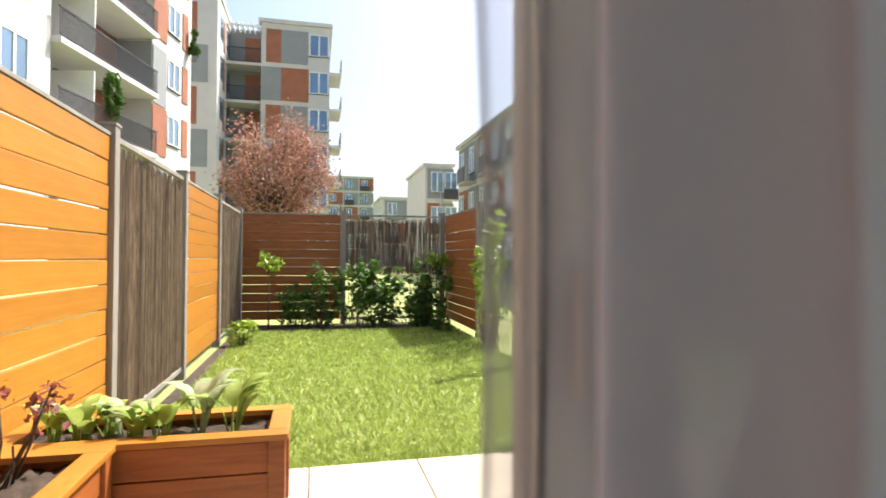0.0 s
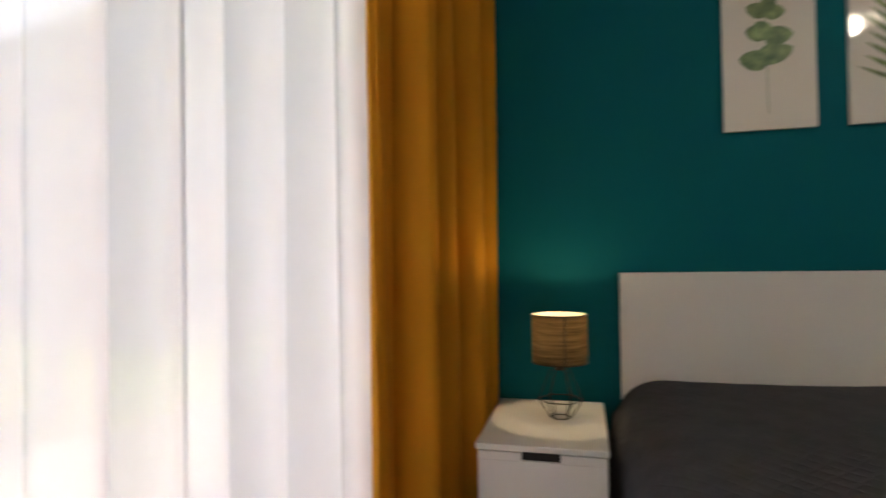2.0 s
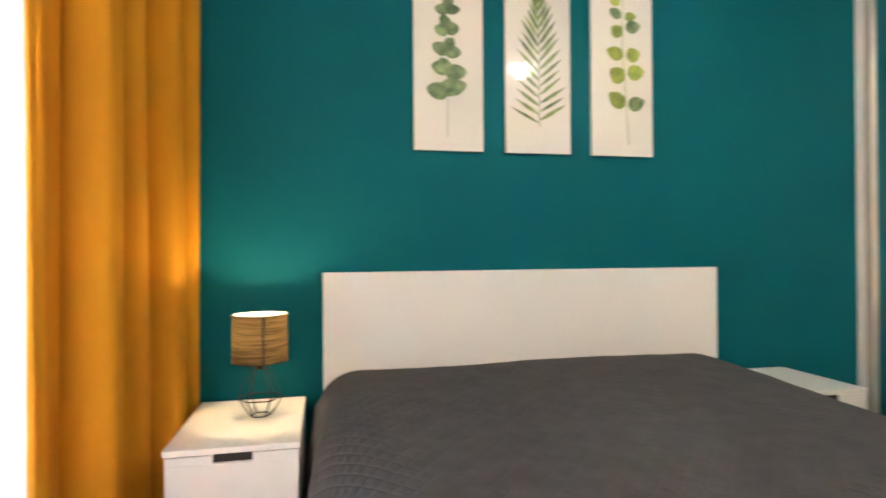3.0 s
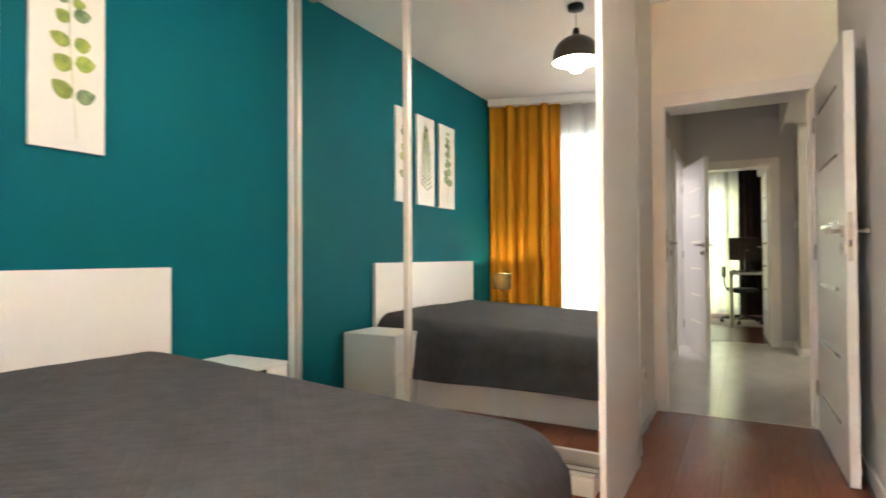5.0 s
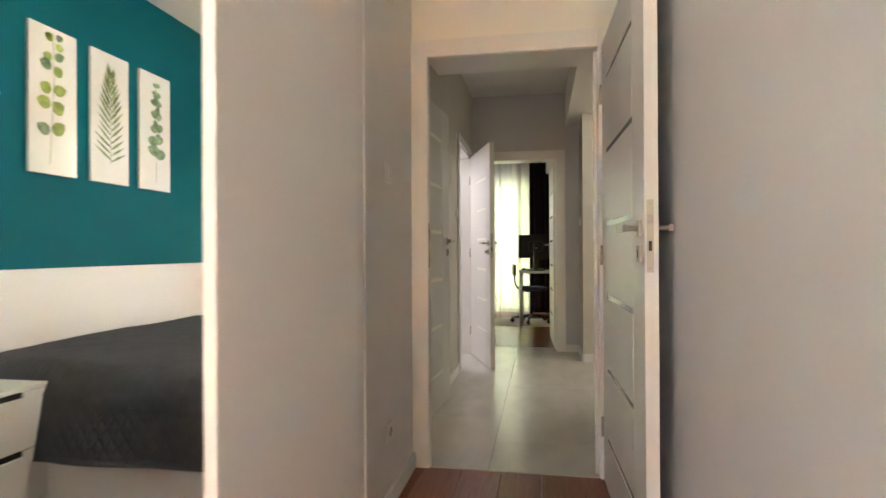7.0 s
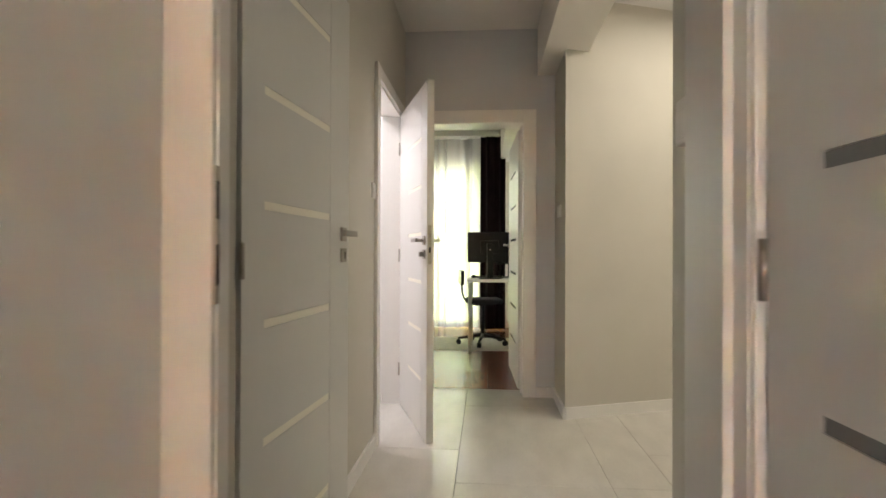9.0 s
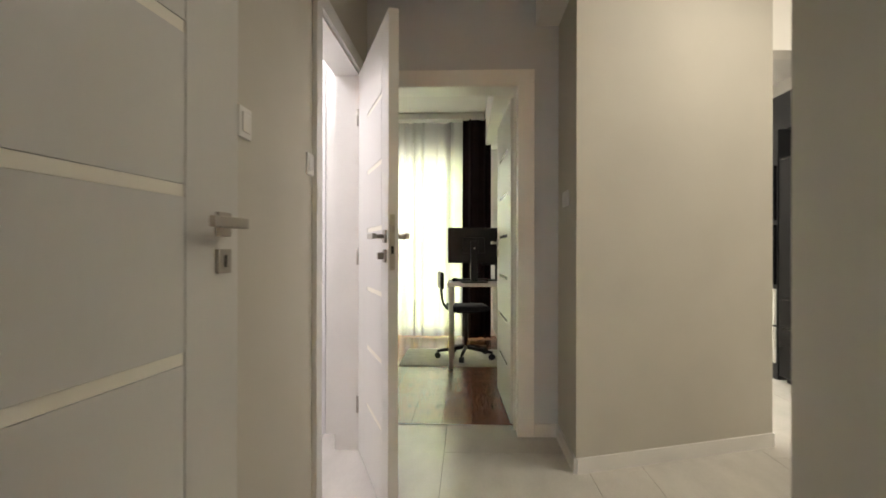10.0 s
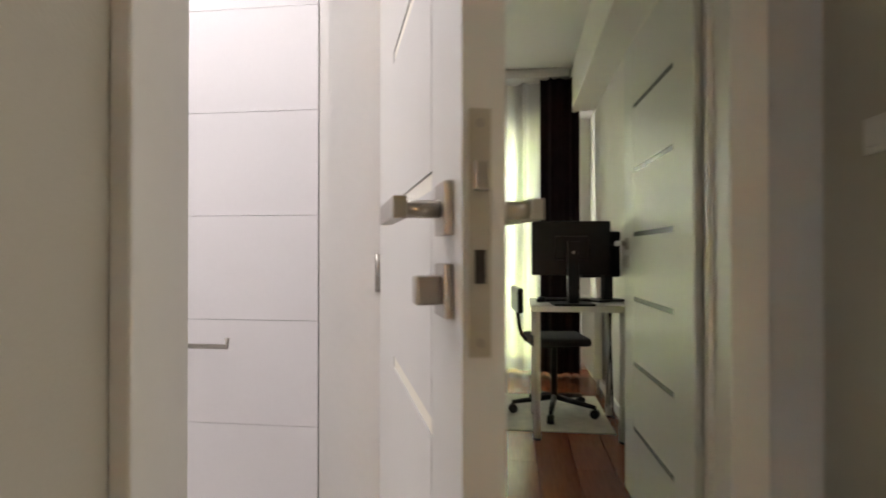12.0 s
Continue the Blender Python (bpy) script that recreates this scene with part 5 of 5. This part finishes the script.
def low_house(at, wide, deep, tall, floors, label, seed):
    h = thing("apartment_building", label, "building", at)
    part("wall", box(0, wide, 0, deep, 0, tall), RENDER_WHITE, h)
    part("roof", box(-0.2, wide + 0.2, -0.2, deep + 0.2, tall, tall + 0.25), RENDER_WHITE, h)
    rnd = random.Random(seed)
    step = tall / floors
    n = max(2, int(wide / 2.4))
    for k in range(floors):
        for j in range(n):
            x = (j + 0.15) * wide / n
            z = k * step
            clad(h, "cladding", x, x + wide / n * 0.92, z + 0.25, z + step - 0.2, 0, -1, (RENDER_GREY, BRICK_RED, RENDER_GREY)[(j + k) % 3])
            storey_window(h, x + 0.35, x + 1.5, z + 0.8, z + step - 0.5, -0.06, -1)
            if (j + k) % 2:
                part("balcony_front", box(x + 0.1, x + 1.9, -0.9, -0.84, z + 0.1, z + 1.1), RAIL_DARK, h)
                part("balcony", box(x + 0.1, x + 1.9, -0.9, 0, z, z + 0.12), RENDER_WHITE, h)
    return h


def faced(x, y, deg):
    return GARDEN @ Matrix.Translation((x, y, -0.1)) @ Matrix.Rotation(radians(deg), 4, "Z")


low_house(faced(-110, 2.1, 90), 9.0, 12, 16.8, 6, "far apartment building with balconies", 1)
low_house(faced(-50, 9.9, 90), 2.6, 10, 9.6, 3, "grey three-storey apartment house", 2)
low_house(faced(-70, 8.2, 90), 6.0, 10, 8.6, 3, "low brick and white apartment house", 3)
low_house(faced(-41, 10.7, 0), 31, 10, 9.4, 3, "long three-storey apartment house with balconies", 4)
low_house(faced(-140, -3, 90), 18, 10, 12, 4, "far apartment building with balconies", 5)

bush("balcony_plant", "green climbing plant hanging over a balcony railing", near_house.matrix_world @ Matrix.Translation((8.4, 0.42, 6.8)), 0.45, 0.25, 1.0, IVY, 0.16, 420, 91, 30)
bush("balcony_plant", "green climbing plant hanging over a balcony railing", near_house.matrix_world @ Matrix.Translation((0.4, 0.3, 12.0)), 0.2, 0.25, 0.9, IVY, 0.16, 200, 92, 16)


# ---- study ----
def desk():
    d = thing("desk", "white table-top desk on white metal legs", "desk", pose(5.03, -0.76, 0))
    part("tabletop", box(0, 0.60, 0.0, 0.56, 0.755, 0.79, 0.003), LACQUER, d)
    for x, y in ((0.035, 0.525), (0.565, 0.525), (0.035, 0.035), (0.565, 0.035)):
        leg = part("leg", rod((x, y, 0.012), (x, y, 0.755), 0.02, 14), TRIM_WHITE, d)
        part("foot", rod((x, y, 0.0), (x, y, 0.012), 0.022, 14), BLACK, leg)
    return d


desk()


def monitor(at, w, h, z0, label):
    m = thing("monitor", label, "monitor", at)
    part("housing", box(-w / 2, w / 2, -0.008, 0.028, z0, z0 + h, 0.008), BLACK, m)
    part("screen", box(-w / 2 + 0.008, w / 2 - 0.008, 0.0285, 0.030, z0 + 0.012, z0 + h - 0.008), BLACK_GLOSS, m)
    part("rear_cover", box(-0.10, 0.10, -0.03, -0.006, z0 + h * 0.28, z0 + h * 0.72, 0.01), BLACK, m)
    part("column", box(-0.032, 0.032, -0.075, -0.03, 0.012, z0 + h * 0.62, 0.004), BLACK, m)
    part("badge", rod((0.0, -0.0755, z0 + h * 0.42), (0.0, -0.077, z0 + h * 0.42), 0.008, 12), NICKEL, m)
    part("base", box(-0.12, 0.12, -0.13, 0.07, 0.0, 0.012, 0.004), BLACK, m)
    return m


monitor(pose(5.15, -0.44, 0.79, 0, 0, -84), 0.47, 0.325, 0.175, "black monitor on a stand, seen from behind")
monitor(pose(5.45, -0.66, 0.79, 0, 0, -60), 0.30, 0.30, 0.15, "second black monitor turned towards the wall")
kb = thing("keyboard", "flat dark keyboard on the desk", "keyboard", pose(5.36, -0.42, 0.79, 0, 0, -88))
part("case", box(-0.16, 0.16, -0.06, 0.06, 0.0, 0.015, 0.004), BLACK, kb)
part("keys", box(-0.15, 0.15, -0.052, 0.052, 0.015, 0.021, 0.002), DARK_METAL, kb)
whole("paper", box(-0.10, 0.10, -0.07, 0.07, 0, 0.006), LACQUER, "small stack of white paper on the desk", "paper", pose(5.12, -0.62, 0.79, 0, 0, 12))
whole("computer_mouse", lathe([(0.001, 0.0), (0.03, 0.0), (0.032, 0.012), (0.022, 0.03), (0.001, 0.035)], 16), BLACK, "black computer mouse on the desk", "mouse", pose(5.30, -0.27, 0.79))


def office_chair(at):
    c = thing("office_chair", "small black swivel chair on a five-star base", "chair", at)
    part("seat", box(-0.20, 0.20, -0.21, 0.19, 0.475, 0.53, 0.026), mat("dark_grey_upholstery", (0.035, 0.036, 0.04), 0.9, bump=0.3, bump_scale=300), c)
    back = part("backrest", box(-0.18, 0.18, 0.235, 0.275, 0.69, 0.86, 0.019), BLACK, c)
    pts = [(0, 0.10 + 0.14 * math.sin(a), 0.60 - 0.14 * math.cos(a)) for a in (0, 0.35, 0.7, 1.05, 1.4)] + [(0, 0.262, 0.76)]
    part("back_bar", tube(pts, 0.013, 8), BLACK, c, "bent black back bar")
    part("gas_column", rod((0, 0, 0.09), (0, 0, 0.475), 0.025, 14, 0.02), BLACK, c)
    part("seat_plate", box(-0.09, 0.09, -0.10, 0.10, 0.452, 0.474, 0.004), BLACK, c)
    for k in range(5):
        a = 2 * math.pi * k / 5 + 0.35
        o = Vector((math.cos(a), math.sin(a), 0))
        arm = part("base_arm", rod(o * 0.02 + Vector((0, 0, 0.105)), o * 0.29 + Vector((0, 0, 0.072)), 0.022, 8, 0.014), BLACK, c)
        s = Vector((-o.y, o.x, 0))
        part("caster", rod(o * 0.285 - s * 0.022 + Vector((0, 0, 0.03)), o * 0.285 + s * 0.022 + Vector((0, 0, 0.03)), 0.029, 14), BLACK, arm)
        part("caster_stem", rod(o * 0.285 + Vector((0, 0, 0.03)), o * 0.285 + Vector((0, 0, 0.078)), 0.008, 8), BLACK, arm)
    return c


office_chair(pose(5.63, -0.37, 0.008, 0, 0, 8))
whole("rug", box(5.21, 6.1, -0.71, 0.255, 0.0006, 0.008, 0.003), RUG, "plain cream floor mat under the chair", "rug")
rad = thing("radiator", "white panel radiator below the study wall", "radiator", pose(6.15, -0.80, 0.12))
part("panel", box(0, 0.75, 0.03, 0.10, 0, 0.60, 0.01), TRIM_WHITE, rad)
for k in range(14):
    part("rib", box(0.03 + k * 0.051, 0.055 + k * 0.051, 0.10, 0.106, 0.03, 0.57, 0.002), TRIM_WHITE, rad)
part("pipe", rod((0.04, 0.06, -0.12), (0.04, 0.06, 0.01), 0.009, 8), TRIM_WHITE, rad)
part("bracket", box(0.3, 0.36, 0.0, 0.032, 0.2, 0.5), TRIM_WHITE, rad)
for k in range(4):
    pts = [(5.40 + 0.05 * k, -0.72 + 0.012 * math.sin(1.3 * k + 4 * u), 0.755 - 0.70 * u + 0.05 * math.sin(6 * u + k)) for u in [i / 10 for i in range(11)]]
    whole("cable", tube(pts, 0.004, 6), BLACK, "black cable hanging behind the desk", "cable", None, "cables behind the desk")

# ---- hall fittings ----
def switch(at, n=1):
    s = thing("light_switch", "white square rocker light switch" if n == 1 else "white double rocker light switch", "light switch", at, "light switches")
    part("plate", box(0, 0.082 * n, 0, 0.009, -0.041, 0.041, 0.003), TRIM_WHITE, s)
    for k in range(n):
        part("rocker", box(0.082 * k + 0.016, 0.082 * k + 0.066, 0.009, 0.013, -0.026, 0.026, 0.003), LACQUER, s)
    return s


switch(pose(1.535, 0.212, 1.42, 0, 0, 180))
switch(pose(2.15, 0.212, 1.405, 0, 0, 180))
switch(pose(2.96, -0.912, 1.36), 2)
switch(pose(-0.42, CL, 1.40, 0, 0, 180))
sock = thing("wall_socket", "white wall socket above the skirting", "socket", pose(-0.42, CL, 0.32, 0, 0, 180))
part("plate", box(0, 0.082, 0, 0.009, -0.041, 0.041, 0.003), TRIM_WHITE, sock)
part("well", rod((0.041, 0.0085, 0), (0.041, 0.0105, 0), 0.02, 20), GROUT, sock)
inter = thing("intercom", "white wall-mounted box high on the hall wall", "intercom", pose(0.50, -0.90, 1.39))
part("case", box(-0.08, 0.05, 0, 0.035, -0.055, 0.055, 0.006), TRIM_WHITE, inter)
part("flap", box(-0.07, 0.04, 0.035, 0.039, -0.045, 0.02, 0.002), LACQUER, inter)

# ---- bathroom seen through the door ----
whole("toilet_roll_holder", tube([(3.283, 0.86, 0.83), (3.23, 0.86, 0.83), (3.23, 0.70, 0.83), (3.23, 0.70, 0.855)], 0.007, 8), NICKEL, "satin nickel paper holder on the tiled wall", "paper holder")

# ---- kitchen seen through the opening ----
def fridge():
    f = thing("fridge", "tall glossy black fridge-freezer", "fridge", pose(4.06, -3.42, 0))
    part("body", box(0, 0.70, 0.0, 0.42, 0.03, 1.86, 0.004), BLACK, f)
    part("foot_rail", box(0.02, 0.68, 0.30, 0.41, 0.0, 0.03), BLACK, f)
    for z0, z1 in ((0.05, 0.46), (0.468, 0.70), (0.708, 1.85)):
        d = part("door", box(0.003, 0.697, 0.42, 0.465, z0, z1, 0.006), BLACK_GLOSS, f, "black gloss door")
        part("grip", box(0.05, 0.65, 0.458, 0.468, z1 - 0.022, z1 - 0.014), DARK_METAL, d)
    part("control_panel", box(0.30, 0.38, 0.4652, 0.4668, 1.36, 1.52), GREY_METAL, f, "small grey control panel")
    return f


fridge()


def oven_tower():
    o = thing("oven_tower", "tall black cabinet with two built-in ovens and white drawers", "kitchen cabinet", pose(4.82, -3.42, 0))
    part("body", box(0, 0.64, 0, 0.44, 0.0, 2.1, 0.003), BLACK, o)
    for z0, z1 in ((0.14, 0.44), (0.46, 0.76)):
        part("drawer", box(0.02, 0.62, 0.44, 0.46, z0, z1, 0.003), LACQUER, o, "white drawer front")
    for z0, z1 in ((0.80, 1.30), (1.34, 1.80)):
        ov = part("oven", box(0.02, 0.62, 0.44, 0.462, z0, z1, 0.003), BLACK_GLOSS, o, "black glass oven front")
        part("oven_handle", rod((0.08, 0.495, z1 - 0.12), (0.56, 0.495, z1 - 0.12), 0.009, 10), NICKEL, ov)
        part("knob", rod((0.32, 0.46, z1 - 0.05), (0.32, 0.485, z1 - 0.05), 0.018, 14), NICKEL, ov)
    return o


oven_tower()
whole("upper_cabinet", box(4.05, 5.46, -3.42, -3.06, 2.11, 2.42, 0.003), BLACK, "black upper kitchen cabinet over the fridge", "cabinet")
for x in (4.1, 5.2):
    dl = thing("ceiling_light", "round white recessed ceiling light", "ceiling light", pose(x, -2.15, H))
    part("ring", lathe([(0.07, -0.001), (0.09, -0.001), (0.09, -0.008), (0.07, -0.006)], 24), TRIM_WHITE, dl)
    part("lens", lathe([(0.0005, -0.004), (0.07, -0.004)], 24), glow("warm_downlight", (1.0, 0.93, 0.8), 0.6), dl)

# greenery outside the study window
for k, y in enumerate((-1.2, 0.4, 1.9)):
    tree("garden_tree", "leafy green tree outside the study window", pose(11.5 + 0.6 * (k % 2), y, -0.1), 0.6, 1.3, 1.7, LIME if k % 2 else HOSTA, 0.12, 2500, 70 + k, 0.07, 60)


# ---- floor coverings, piece by piece ----
def plank_floor(name, x0, x1, y0, y1, seed, clip=None):
    f = tagged(new(name), "reddish brown laminate floor", "", "", "structure")
    rnd = random.Random(seed)
    L, W = 1.285, 0.192
    meshes = {}
    y = y0
    while y < y1 - 0.01:
        wide = min(W, y1 - y)
        x = x0 - rnd.random() * L * 0.8
        while x < x1 - 0.01:
            a, b = max(x, x0), min(x + L, x1)
            key = (round(b - a, 3), round(wide, 3))
            if key not in meshes:
                ob = link("plank", box(0, b - a - 0.0012, 0, wide - 0.0012, -0.02, 0.0, 0.0006), WOODFLOOR)
                meshes[key] = ob.data
            else:
                ob = new("plank", meshes[key])
            ob.parent = f
            ob.location = (a, y, 0)
            x += L
        y += W
    return f


plank_floor("floor_bedroom", -5.5, -0.001, -0.90, 2.04, 3)
plank_floor("floor_study", 3.50, 7.2, -0.80, 2.3, 7)


def tile_floor(name, x0, x1, rows, joints, label):
    f = tagged(new(name), label, "", "", "structure")
    for k, (y0, y1) in enumerate(rows):
        xs = [x0, *[x0 + j for j in joints[k % len(joints)] if x0 + j < x1], x1]
        for a, b in zip(xs, xs[1:]):
            ob = link("tile", box(a + 0.0012, b - 0.0012, y0 + 0.0012, y1 - 0.0012, -0.02, 0.0, 0.0008), TILE)
            ob.parent = f
    return f


tile_floor("floor_hall", 0.0, 3.5, [(-3.42, -2.70), (-2.70, -1.98), (-1.98, -1.26), (-0.98, -0.26), (-0.26, 0.46), (-1.26, -0.98), (0.46, 1.18), (1.18, 1.75)], [(0.86, 2.167, 3.47), (0.43, 1.73, 3.03)], "large pale stone-look floor tiles")
tile_floor("floor_kitchen", 3.5, 6.5, [(-3.42, -2.70), (-2.70, -1.98), (-1.98, -1.26), (-1.26, -0.96)], [(0.7, 2.0), (1.3, 2.6)], "large pale stone-look floor tiles")

# bathroom wall tiles and terrace pavers
bath = structure("wall_bath_end", box(3.295, 3.309, 0.34, 1.75, -0.02, H), PALE_GROUT, "grouted bathroom wall under white tiles")
for r in range(10):
    z0, z1 = max(0.0, -0.017 + r * 0.306), min(-0.017 + (r + 1) * 0.306, H)
    for y0, y1 in ((0.45, 1.10), (1.10, 1.75)):
        part("tile", box(3.284, 3.296, y0 + 0.001, y1 - 0.001, z0 + 0.0007, z1 - 0.0007, 0.0006), BATH_TILE, bath)
part("border", box(3.288, 3.296, 0.335, 0.448, 0.0, H), TRIM_WHITE, bath)
terrace = structure("pavement", box(-3.2, -0.80, -4.2, 6.2, -0.30, -0.085), GROUT, "mortar bed of the terrace", GARDEN)
me = None
for i in range(4):
    for j in range(12):
        if me is None:
            ob = part("paver", box(0.003, 0.597, 0.003, 0.597, -0.085, -0.055, 0.005), PAVER, terrace)
            me = ob.data
        else:
            ob = new("paver", me)
            ob.parent = terrace
        ob.location = (-3.2 + 0.6 * i, -2.35 + 0.6 * j, 0.002 * ((i * 7 + j * 3) % 3))
